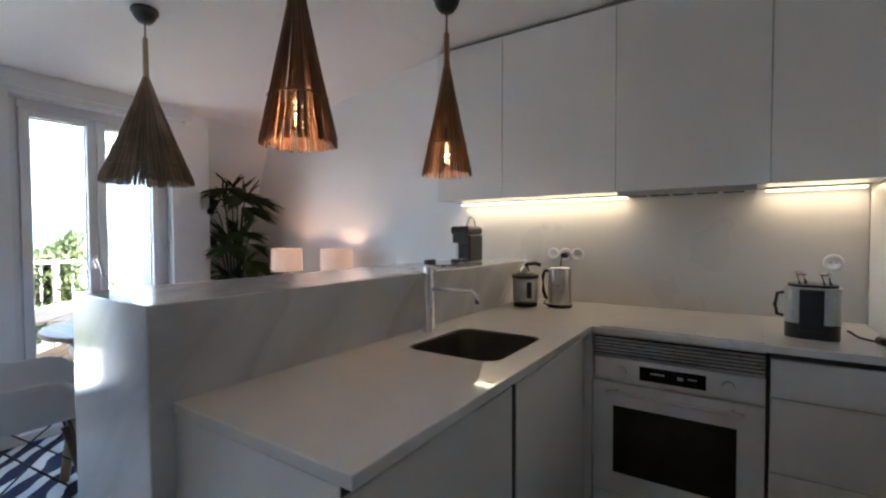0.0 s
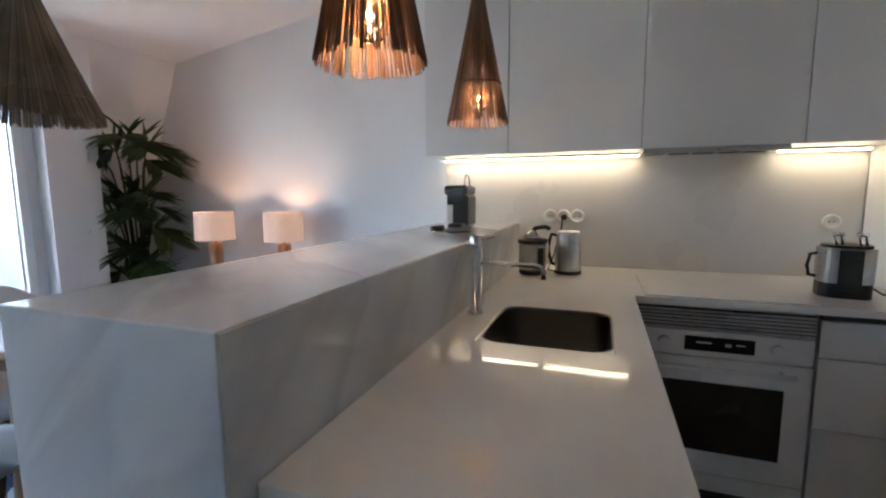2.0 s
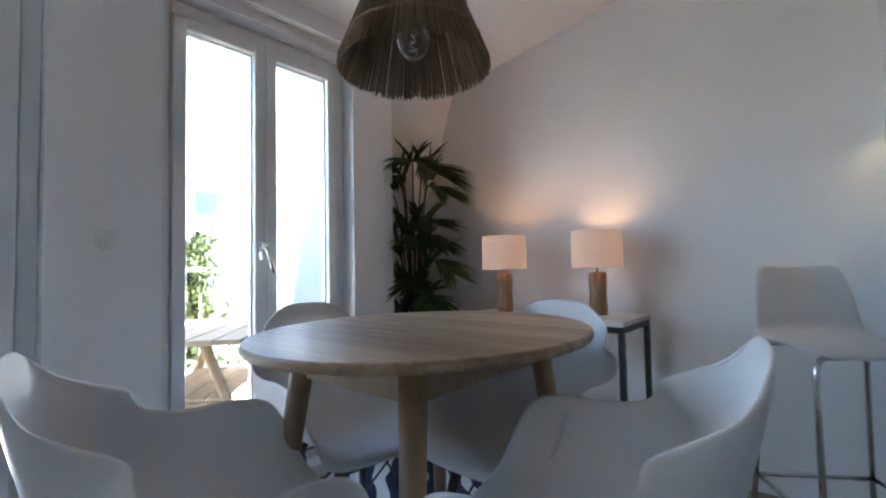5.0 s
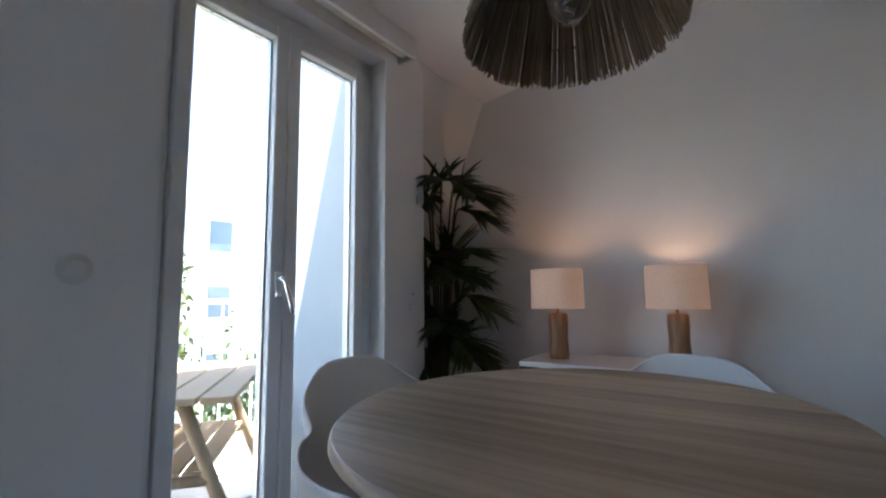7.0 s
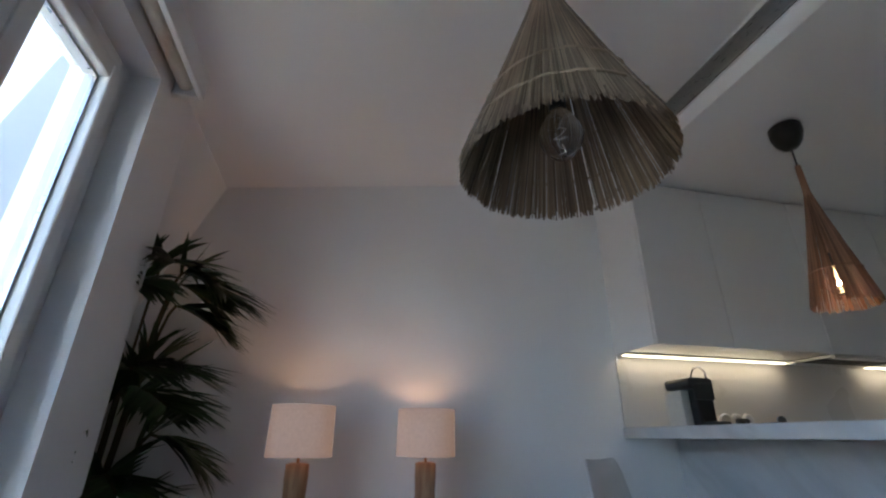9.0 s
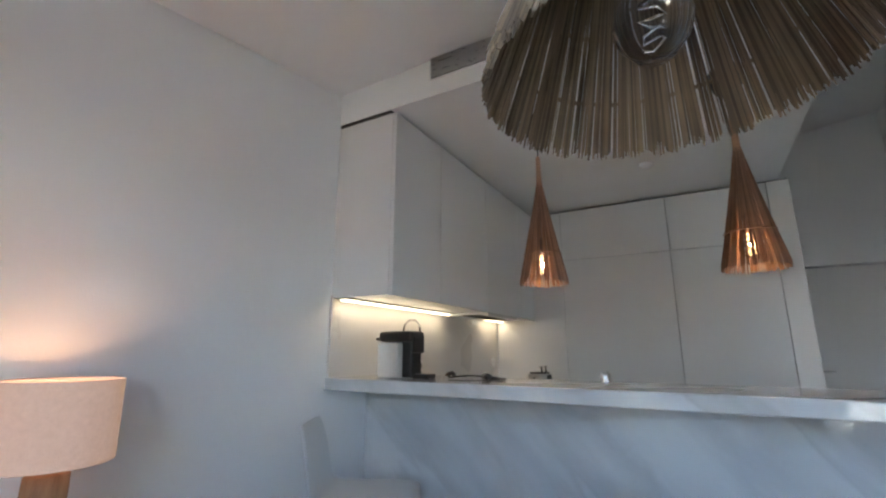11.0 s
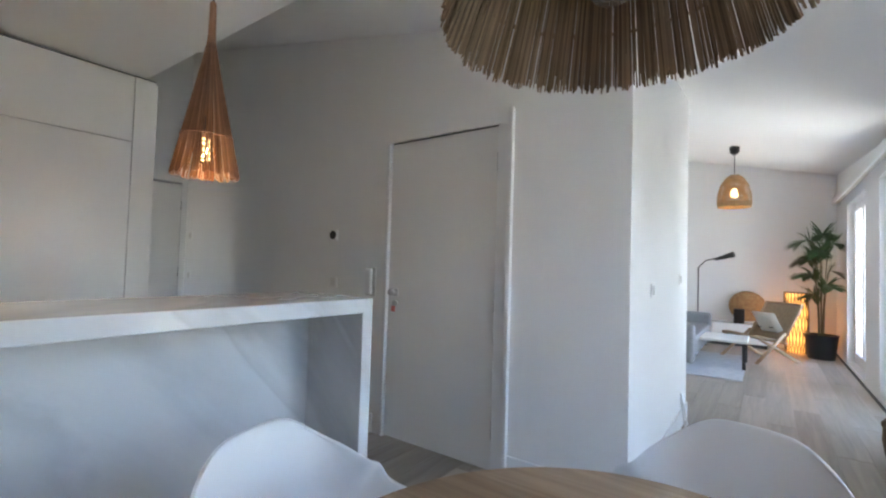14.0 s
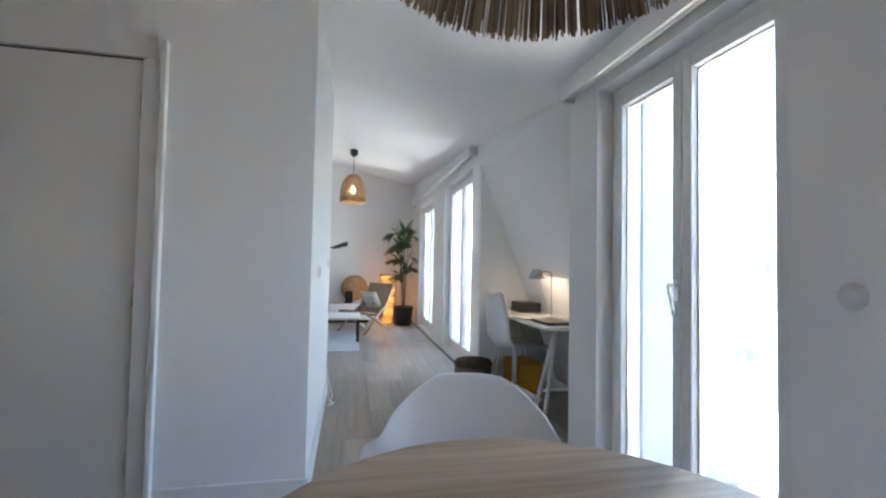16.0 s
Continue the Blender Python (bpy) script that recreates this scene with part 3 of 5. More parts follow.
# breakfast bar
bar = thing("breakfast_bar", (-0.9, 2.4, 0), "veined white marble breakfast bar with overhanging top", "bar counter")
bm = prism(B(), [(-1.040, 0.0), (-1.040, BENCH), (1.064, BENCH), (1.064, BENCH - 0.05), (-0.992, BENCH - 0.05), (-0.992, 0.0)], 0, -0.185, 0.25)
wf = part("waterfall_top", bm, MARBLE, bar, "marble top folded down to the floor at its end")
bv = wf.modifiers.new("soft_edge", "BEVEL")
bv.width, bv.segments, bv.limit_method = 0.003, 2, "ANGLE"
part("front_panel", box(B(), 0.115, 0.25, -0.9915, 1.064, 0.0, BENCH - 0.0505, 0.0005), MARBLE, bar)
part("back_panel", box(B(), 0.2505, 0.2535, -1.0385, 1.064, 0.0, BENCH - 0.0035, 0.0004), MARBLE, bar)

# worktop with the sink cut out
xs, ys = [-0.6462, -0.52, -0.17, -0.078, 0.884], [1.408, 2.085, 2.49, 2.79, 3.452]
bm = cells(B(), xs, ys, lambda i, j: (i < 3 and not (i == 1 and j == 1)) or j == 3, WT - 0.028, WT)
top = single("worktop", bm, STONE, "pale polished quartz worktop in an L shape", "worktop")
bv = top.modifiers.new("soft_edge", "BEVEL")
bv.width, bv.segments, bv.limit_method = 0.003, 2, "ANGLE"
# sink bowl
def rounded(x0, x1, y0, y1, r, n=6):
    out = []
    for cx, cy, a in ((x1 - r, y1 - r, 0), (x0 + r, y1 - r, 90), (x0 + r, y0 + r, 180), (x1 - r, y0 + r, 270)):
        out += [(cx + r * math.cos(radians(a + 90 * k / n)), cy + r * math.sin(radians(a + 90 * k / n))) for k in range(n + 1)]
    return out


sink = thing("sink", (-0.345, 2.2875, WT - 0.2), "undermounted brushed steel sink bowl", "sink")
bm = B()
rings = []
for grow, r, z in ((0.012, 0.07, 0.196), (-0.004, 0.06, 0.198), (-0.004, 0.06, 0.19), (-0.014, 0.055, 0.03), (-0.035, 0.05, 0.006), (-0.10, 0.03, 0.0)):
    rings.append([bm.verts.new((x, y, z)) for x, y in rounded(-0.175 - grow, 0.175 + grow, -0.2025 - grow, 0.2025 + grow, r)])
for a, b in zip(rings, rings[1:]):
    for i in range(len(a)):
        bm.faces.new((a[i], a[(i + 1) % len(a)], b[(i + 1) % len(a)], b[i])).smooth = True
bm.faces.new(rings[-1])
bmesh.ops.recalc_face_normals(bm, faces=bm.faces)
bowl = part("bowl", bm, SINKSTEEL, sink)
bm = B()
lathe(bm, [(0.0, 0.004), (0.03, 0.004), (0.036, 0.002), (0.036, 0.0005)], 20)
part("drain", bm, CHROME, sink, "round chrome drain")
# rounded corners of the cut-out
for sx, sy in ((1, 1), (-1, 1), (-1, -1), (1, -1)):
    r = 0.055
    pts = [(sx * 0.175, sy * 0.2025)] + [(sx * (0.175 - r + r * math.cos(radians(90 * k / 6))), sy * (0.2025 - r + r * math.sin(radians(90 * k / 6)))) for k in range(7)]
    part("cutout_corner", prism(B(), pts, 2, 0.172, 0.1995), STONE, sink, "rounded stone corner of the sink opening")
# tap
tap = thing("tap", (-0.592, 2.345, WT), "chrome single-lever kitchen tap with thin spout", "tap")
tap.scale = (1, 1, 0.9)
bm = B()
lathe(bm, [(0.026, 0.0), (0.026, 0.006), (0.021, 0.008), (0.021, 0.24), (0.0205, 0.243), (0.0205, 0.247), (0.021, 0.25), (0.021, 0.283), (0.018, 0.287)], 28)
part("body", bm, CHROME, tap)
bm = B()
tube(bm, [(0.02, 0.0, 0.188), (0.12, 0, 0.188), (0.185, 0, 0.188), (0.205, 0, 0.183), (0.216, 0, 0.168), (0.218, 0, 0.14)], 0.009, 12)
part("spout", bm, CHROME, tap)
bm = B()
tube(bm, [(0.0, 0, 0.272), (0.03, 0, 0.278), (0.062, 0, 0.288)], 0.006, 10)
part("lever", bm, CHROME, tap)

# base units
def front_unit(name, place, w, turn, fronts, label, depth=0.55, top=WT - 0.03):
    """A handle-less base unit: fronts are (z0, z1) panels on its face."""
    u = thing(name, place, label, "cabinet", turn)
    part("body", box(B(), -w / 2 + 0.002, w / 2 - 0.002, -depth, -0.022, 0.10, top), GLOSS, u)
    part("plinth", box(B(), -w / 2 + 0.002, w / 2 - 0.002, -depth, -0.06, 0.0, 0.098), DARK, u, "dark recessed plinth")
    for z0, z1 in fronts:
        part("front", box(B(), -w / 2 + 0.002, w / 2 - 0.002, -0.02, 0.0, z0, z1, 0.002), GLOSS, u)
    # dark strip stands for the shade line in the recess under the worktop
    part("recess_shade", box(B(), -w / 2 + 0.002, w / 2 - 0.002, -0.021, -0.004, WT - 0.052, WT - 0.031), DARK, u, "dark strip for the shade line under the worktop")
    return u


# faces turned to the east (local y is the way out)
front_unit("base_cabinet", (-0.108, 1.745, 0), 0.66, -90, [(0.10, WT - 0.055)], "white lacquered base cabinet under the worktop", depth=0.53)
front_unit("base_cabinet", (-0.108, 2.45, 0), 0.70, -90, [(0.10, WT - 0.055)], "white lacquered base cabinet under the sink", top=0.64)
part_slot = box(B(), -0.123, -0.110, 2.078, 2.098, 0.1, WT - 0.05)
single("slot_profile", part_slot, DARK, "dark metal grip profile between two cabinet fronts", "profile")
single("side_panel", box(B(), -0.645, -0.110, 1.411, 1.4145, 0.0, WT - 0.03, 0.002), GLOSS, "white end panel under the worktop", "panel")
front_unit("drawer_unit", (0.705, 2.822, 0), 0.36, 180, [(0.10, 0.409), (0.413, 0.673), (0.677, WT - 0.055)], "white three-drawer base unit beside the oven")

single("corner_filler", box(B(), -0.108, -0.079, 2.80, 2.822, 0.1, WT - 0.03, 0.001), GLOSS, "narrow white filler strip beside the oven", "filler strip")
oven = thing("oven", (0.22, 2.822, 0.10), "white built-in oven with black glass door", "oven", 180)
part("carcass", box(B(), -0.295, 0.295, -0.55, -0.02, 0.0, 0.735), TRIM, oven)
part("plinth", box(B(), -0.295, 0.295, -0.5, -0.05, -0.10, -0.002), DARK, oven)
bm = B()
box(bm, -0.295, 0.295, -0.019, -0.004, 0.64, 0.722)
g = part("vent_grille", bm, DARK, oven)
for k in range(6):
    part("slat", box(B(), -0.293, 0.293, -0.003, 0.006, 0.643 + k * 0.0135, 0.651 + k * 0.0135, 0.0015), STEEL, g)
panel = part("control_panel", box(B(), -0.295, 0.295, -0.019, 0.004, 0.543, 0.636, 0.003), TRIM, oven)
part("display", box(B(), -0.115, 0.115, 0.004, 0.006, 0.562, 0.618, 0.001), BLACKGLASS, panel)
for i, (x, z, w, h) in enumerate(((0.05, 0.592, 0.05, 0.006), (-0.03, 0.585, 0.02, 0.012), (-0.07, 0.592, 0.03, 0.005))):
    part("display_mark", box(B(), x - w / 2, x + w / 2, 0.0062, 0.007, z, z + h), STEEL, panel, "pale grey display marks")
for x in (-0.185, 0.185):
    bm = B()
    rod(bm, (x, 0.004, 0.59), (x, 0.022, 0.59), 0.021, 0.019, 24)
    part("knob", bm, TRIM, panel, "white turning knob")
od = part("oven_door", box(B(), -0.295, 0.295, -0.019, 0.008, 0.075, 0.535, 0.004), TRIM, oven)
part("door_glass", box(B(), -0.213, 0.214, 0.008, 0.011, 0.165, 0.442, 0.001), BLACKGLASS, od)
bm = B()
rod(bm, (-0.235, 0.045, 0.507), (0.235, 0.045, 0.507), 0.008)
for x in (-0.20, 0.20):
    rod(bm, (x, 0.008, 0.507), (x, 0.045, 0.507), 0.006)
part("handle", bm, TRIM, od, "white bar handle")
part("lower_trim", box(B(), -0.295, 0.295, -0.019, 0.004, 0.0, 0.07, 0.003), TRIM, oven)
bm = B()
box(bm, -0.045, 0.51, 2.80, 3.24, WT, WT + 0.006, 0.002)
single("induction_hob", bm, STONE, "pale glass induction hob set on the worktop", "hob")

# splashback and wall units
structure("splashback", box(B(), -1.075, 0.886, N - 0.012, N - 0.0005, BENCH, 1.46), SPLASH, "smooth pale splashback panel", "splashback")
structure("splashback_low", box(B(), -0.648, 0.886, N - 0.012, N - 0.0005, WT, BENCH), SPLASH, "smooth pale splashback panel", "splashback")
UX = (-1.072, -0.646, -0.058, 0.533, 0.884)
for a, b in zip(UX, UX[1:]):
    u = thing("wall_cabinet", ((a + b) / 2, 3.115, 1.452), "tall white handle-less wall cabinet", "cabinet", 0, "wall cabinets over the worktop")
    w = (b - a) / 2
    part("body", box(B(), -w + 0.001, w - 0.001, 0.021, N - 3.115 - 0.001, 0.0, 0.868), GLOSS, u)
    part("door", box(B(), -w + 0.002, w - 0.002, 0.0, 0.019, -0.004, 0.866, 0.002), GLOSS, u)
structure("shadow_gap_1", box(B(), -1.07, 0.89, 3.15, N, 2.321, KZ - 0.0005), DARK, "dark shadow gap above the wall cabinets", "shadow gap")
structure("shadow_gap_2", box(B(), 0.93, 1.5, 1.36, N, 2.321, KZ - 0.0005), DARK, "dark shadow gap above the tall cupboards", "shadow gap")
hood = thing("extractor_hood", (0.22, 3.115, 1.40), "slim grey built-in extractor hood under the cabinets", "hood")
part("lip", box(B(), -0.27, 0.27, 0.002, 0.022, 0.026, 0.047, 0.002), STEEL, hood)
part("filter", box(B(), -0.27, 0.27, 0.024, 0.30, 0.036, 0.047), STEEL, hood)
bm = B()
for k in range(5):
    box(bm, -0.25 + 0.1 * k, -0.17 + 0.1 * k, 0.08, 0.2, 0.033, 0.0355)
part("filter_slot", bm, DARK, hood)
for a, b in ((-1.068, -0.05), (0.53, 0.87)):
    s = thing("led_strip", ((a + b) / 2, 3.40, 1.438), "warm white glowing strip light under the wall cabinets", "strip light", 0, "strip lights")
    w = (b - a) / 2
    part("profile", box(B(), -w, w, -0.022, 0.022, 0.006, 0.013), STEEL, s)
    part("diffuser", box(B(), -w + 0.002, w - 0.002, -0.010, 0.010, -0.001, 0.005), LED, s, "glowing warm diffuser")
    la = lamp("strip_lamp", "AREA", ((a + b) / 2, 3.40, 1.430), 0.052 * (b - a), (1.0, 0.80, 0.56))
    la.data.shape, la.data.size, la.data.size_y = "RECTANGLE", b - a, 0.03

# tall cupboards
TY = (1.487, 2.10, 2.877, 3.45)
for a, b in zip(TY, TY[1:]):
    u = thing("tall_cupboard", (0.888, (a + b) / 2, 0), "full-height white handle-less cupboard", "cupboard", 90, "tall cupboards")
    w = (b - a) / 2
    part("body", box(B(), -w + 0.001, w - 0.001, -0.62, -0.021, 0.08, 2.32), GLOSS, u)
    for z0, z1 in ((0.08, 1.913), (1.918, 2.318)):
        part("door", box(B(), -w + 0.002, w - 0.002, -0.02, 0.0, z0, z1, 0.002), GLOSS, u)
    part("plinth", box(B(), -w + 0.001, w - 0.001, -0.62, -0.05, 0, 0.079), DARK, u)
single("side_panel", box(B(), 0.888, 1.6, 1.36, 1.484, 0, 2.32, 0.002), GLOSS, "white side panel at the end of the tall cupboards", "panel")

# sockets
def socket(x, z):
    s = thing("wall_socket", (x, N - 0.012, z), "round white wall socket on the splashback", "socket", 180, "wall sockets")
    bm = B()
    lathe(bm, [(0.036, 0.0), (0.036, 0.006), (0.033, 0.009), (0.024, 0.009), (0.021, 0.003), (0.0, 0.003)], 28)
    bmesh.ops.rotate(bm, verts=bm.verts, cent=(0, 0, 0), matrix=Matrix.Rotation(radians(-90), 3, "X"))
    part("cover", bm, TRIM, s)
    bm = B()
    for dx in (-0.0095, 0.0095):
        rod(bm, (dx, 0.003, 0), (dx, 0.0038, 0), 0.003, n=8)
    part("pin_hole", bm, BLACK, s)


for x in (-0.475, -0.404, -0.333):
    socket(x, 1.135)
socket(0.775, 1.122)

# kettle, juicer, toaster
k = thing("kettle", (-0.36, 3.22, WT), "tall brushed steel kettle with black base", "kettle")
bm = B()
lathe(bm, [(0.062, 0.016), (0.063, 0.02), (0.056, 0.2), (0.052, 0.208), (0.0, 0.21)], 32)
part("body", bm, STEEL, k)
bm = B()
lathe(bm, [(0.064, 0.0), (0.066, 0.004), (0.066, 0.012), (0.062, 0.0155)], 32)
part("base", bm, BLACK, k)
bm = B()
tube(bm, [(-0.05, 0, 0.185), (-0.082, 0, 0.19), (-0.092, 0, 0.16), (-0.09, 0, 0.08), (-0.078, 0, 0.045), (-0.058, 0, 0.04)], 0.009, 10)
part("handle", bm, BLACK, k, "black loop handle")
bm = B()
tube(bm, [(-0.03, 0.17, 0.26), (-0.045, 0.17, 0.262), (-0.05, 0.16, 0.2), (-0.085, 0.1, 0.05), (-0.1, 0.03, 0.006), (-0.066, 0.0, 0.006)], 0.004, 6)
rod(bm, (-0.04, 0.23, 0.265), (-0.04, 0.17, 0.265), 0.018, 0.014)
part("cord", bm, BLACK, k, "black mains cord and plug")

j = thing("citrus_juicer", (-0.525, 3.15, WT), "steel and black electric citrus juicer", "juicer")
bm = B()
lathe(bm, [(0.06, 0.022), (0.066, 0.03), (0.068, 0.14), (0.064, 0.15), (0.0, 0.152)], 32)
part("body", bm, STEEL, j)
bm = B()
lathe(bm, [(0.058, 0.0), (0.064, 0.006), (0.063, 0.021)], 32)
part("foot", bm, BLACK, j)
bm = B()
lathe(bm, [(0.071, 0.152), (0.073, 0.17), (0.066, 0.173), (0.05, 0.17)], 32)
part("rim", bm, BLACK, j)
bm = B()
lathe(bm, [(0.046, 0.171), (0.036, 0.19), (0.018, 0.212), (0.008, 0.216), (0.0, 0.217)], 20)
part("cone", bm, CHROME, j, "shiny ribbed cone")
bm = B()
tube(bm, [(0.0, 0, 0.212), (0.01, 0, 0.225), (0.06, 0, 0.232), (0.085, 0, 0.222)], 0.011, 10)
part("lever", bm, BLACK, j, "black pressing lever")
part("panel", box(B(), 0.035, 0.062, -0.069, -0.058, 0.05, 0.135, 0.004), BLACK, j)

t = thing("toaster", (0.66, 3.03, WT), "rounded steel toaster with black body", "toaster", -8)
def squared(bm, w, d, z0, z1, r):
    prism(bm, rounded(-w, w, -d, d, r), 2, z0, z1)
    return bm
part("base", squared(B(), 0.080, 0.068, 0.0, 0.055, 0.045), BLACK, t)
part("body", squared(B(), 0.083, 0.072, 0.056, 0.185, 0.05), STEEL, t, "polished steel wrap")
part("front_band", box(B(), -0.035, 0.035, -0.078, -0.0725, 0.03, 0.18, 0.003), BLACK, t)
part("top", squared(B(), 0.073, 0.060, 0.186, 0.196, 0.045), BLACK, t)
for x in (-0.035, 0.035):
    bm = B()
    tube(bm, [(x, -0.03, 0.196), (x - 0.012, -0.03, 0.232), (x + 0.012, -0.03, 0.235), (x + 0.016, -0.03, 0.196)], 0.005, 8)
    rod(bm, (x - 0.016, -0.03, 0.236), (x + 0.018, -0.03, 0.236), 0.007)
    part("bread_lift", bm, CHROME, t, "chrome loop handle")
bm = B()
tube(bm, [(-0.081, 0, 0.16), (-0.105, 0, 0.155), (-0.112, 0, 0.11), (-0.105, 0, 0.075), (-0.081, 0, 0.07)], 0.007, 8)
part("side_handle", bm, BLACK, t)
bm = B()
tube(bm, [(0.098, 0.03, 0.03), (0.13, 0.04, 0.008), (0.18, 0.0, 0.006), (0.19, -0.04, 0.01)], 0.004, 6)
rod(bm, (0.18, -0.03, 0.018), (0.2, -0.08, 0.018), 0.016, 0.012)
part("cord", bm, BLACK, t)

# coffee machine on the bar
c = thing("coffee_machine", (-0.895, 3.15, BENCH), "small black and cream capsule coffee machine", "coffee machine", 90)
c.scale = (0.88, 0.88, 0.92)
# local x runs along the bar, local y towards the dining side
part("water_tank", box(B(), 0.0, 0.125, 0.035, 0.085, 0.005, 0.168, 0.006), CREAM, c, "cream side cover")
part("body", box(B(), -0.055, 0.125, -0.06, 0.034, 0.004, 0.172, 0.012), BLACK, c)
part("head", box(B(), -0.075, 0.128, -0.058, 0.08, 0.173, 0.225, 0.016), BLACK, c)
part("brew_unit", box(B(), -0.078, -0.057, -0.05, 0.06, 0.12, 0.2, 0.008), BLACK, c)
bm = B()
rod(bm, (0.126, 0.01, 0.19), (0.19, 0.01, 0.19), 0.009)
part("spout_lever", bm, BLACK, c)
bm = B()
tube(bm, [(-0.055, -0.04, 0.22), (-0.05, -0.04, 0.255), (-0.02, -0.04, 0.283), (0.02, -0.04, 0.283), (0.045, -0.04, 0.26), (0.055, -0.04, 0.222)], 0.005, 8)
part("carry_handle", bm, CHROME, c, "thin chrome carrying handle")
part("drip_tray", box(B(), -0.145, -0.056, -0.05, 0.03, 0.0, 0.022, 0.004), BLACK, c)
bm = B()
tube(bm, [(-0.83, 2.97, BENCH + 0.006), (-0.76, 2.9, BENCH + 0.012), (-0.74, 2.78, BENCH + 0.006), (-0.80, 2.71, BENCH + 0.006), (-0.86, 2.78, BENCH + 0.006)], 0.004, 6)
rod(bm, (-0.86, 2.78, BENCH + 0.017), (-0.90, 2.74, BENCH + 0.017), 0.016, 0.012)
single("mains_cord", bm, BLACK, "black mains cord lying on the bar", "cord")

# vent, smoke sensor
v = thing("ceiling_vent", (-1.075, 2.33, 2.42), "long grey ventilation grille in the bulkhead", "vent", 90)
part("frame", box(B(), -0.60, 0.60, 0.0, 0.004, 0.0, 0.115), TRIM, v)
part("backing", box(B(), -0.59, 0.59, 0.004, 0.006, 0.008, 0.107), DARK, v)
for k in range(11):
    part("slat", box(B(), -0.588, 0.588, 0.006, 0.012, 0.010 + k * 0.009, 0.0155 + k * 0.009), STEEL, v)
bm = B()
lathe(bm, [(0.0, -0.028), (0.024, -0.027), (0.03, -0.018), (0.042, -0.006), (0.045, 0.0)], 24)
single("smoke_sensor", bm, TRIM, "small white smoke sensor on the kitchen ceiling", "sensor", (0.23, 2.15, KZ))


# ---- straw pendants ----
def pendant(name, place, rim, z_rim, z_shoulder, z_neck, z_cord, top_z, mat, strands, bulb_z, label, seed, loose, glow):
    """A cone of straw strands tied to a neck, on a cord below a black ceiling cup."""
    rnd = random.Random(seed)
    p = thing(name, (place[0], place[1], z_rim), label, "pendant lamp")
    bm = B()
    hs, hn = z_shoulder - z_rim, z_neck - z_rim
    for k in range(strands):
        a = 2 * math.pi * (k + rnd.uniform(-0.35, 0.35)) / strands
        inner = rnd.random()
        end = -rnd.uniform(0.0, loose) if rnd.random() < 0.8 else rnd.uniform(0.0, loose)
        sway = rnd.uniform(-0.012, 0.012) * (1 + 3 * rim)
        wide = rnd.uniform(0.0012, 0.0024) * (0.74 if rim > 0.15 else 0.8)
        spots = []
        for s in (0.0, 0.25, 0.6, 1.0):
            r = 0.012 + (rim - 0.012) * s ** 1.08 - 0.006 * inner
            h = hs * (1 - s) + (end if s == 1.0 else 0)
            b = a + sway * s / max(r, 0.03)
            spots.append((r * math.cos(b), r * math.sin(b), h, b))
        ring = []
        for s, (x, y, h, b) in zip((0.5, 0.75, 1, 1), spots):
            o = wide * s
            ring.append([bm.verts.new((x - o * math.sin(b), y + o * math.cos(b), h)), bm.verts.new((x + o * math.sin(b), y - o * math.cos(b), h)),
                         bm.verts.new((x + 1.4 * o * math.cos(b), y + 1.4 * o * math.sin(b), h))])
        for q, r_ in zip(ring, ring[1:]):
            for i in range(3):
                bm.faces.new((q[i], q[(i + 1) % 3], r_[(i + 1) % 3], r_[i]))
    part("shade", bm, mat, p, "frayed straw strands")["kind"] = "stuff"
    for h in ((0.13, 0.3) if rim > 0.15 else (0.27,)):
        bm = B()
        r = 0.012 + (rim - 0.012) * (1 - h) ** 1.08 + 0.001
        tube(bm, [((r + 0.002 * math.sin(9 * i)) * math.cos(2 * math.pi * i / 40), (r + 0.002 * math.sin(9 * i)) * math.sin(2 * math.pi * i / 40), hs * h) for i in range(41)], 0.0032, 5)
        part("binding", bm, mat, p, "stitched straw band")
    bm = B()
    lathe(bm, [(0.016, hs - 0.03), (0.013, hs + 0.01), (0.011, hn), (0.006, hn + 0.004)], 16)
    part("neck", bm, mat, p, "tightly wrapped straw neck")
    bm = B()
    rod(bm, (0, 0, hn), (0, 0, z_cord - z_rim + 0.01), 0.0035, n=8)
    part("cord", bm, BLACK, p)
    ht = top_z - z_rim
    hc = z_cord - z_rim
    rc = 0.062
    bm = B()
    lathe(bm, [(0.006, hc), (0.03, hc + 0.004), (0.05, hc + 0.03), (rc, hc + 0.07), (rc, ht - 0.012), (rc - 0.006, ht - 0.004), (0.0, ht - 0.002)], 32)
    part("ceiling_cup", bm, BLACK, p, "black ceiling cup")
    hb = bulb_z - z_rim
    bm = B()
    lathe(bm, [(0.0, hb - 0.05), (0.022, hb - 0.045), (0.042, hb - 0.018), (0.046, hb), (0.042, hb + 0.02), (0.026, hb + 0.05), (0.016, hb + 0.068)], 28)
    bulb = part("bulb", bm, BULB, p, "clear round glass bulb")
    bulb.visible_shadow = False
    bm = B()
    lathe(bm, [(0.016, hb + 0.068), (0.018, hb + 0.07), (0.018, hb + 0.12), (0.006, hb + 0.124)], 20)
    part("lamp_holder", bm, BLACK, p)
    bm = B()
    tube(bm, [(0.008 * math.sin(1.9 * i) * (1 - i / 24), 0.010 * math.cos(1.4 * i), hb - 0.03 + 0.0035 * i) for i in range(20)], 0.0016, 5)
    part("filament", bm, FILAMENT if glow else CHROME, p, "curled glowing filament" if glow else "curled filament, unlit")
    if glow:
        lamp("pendant_lamp", "POINT", (place[0], place[1], bulb_z), glow, (1.0, 0.62, 0.33), 0.005)
    return p


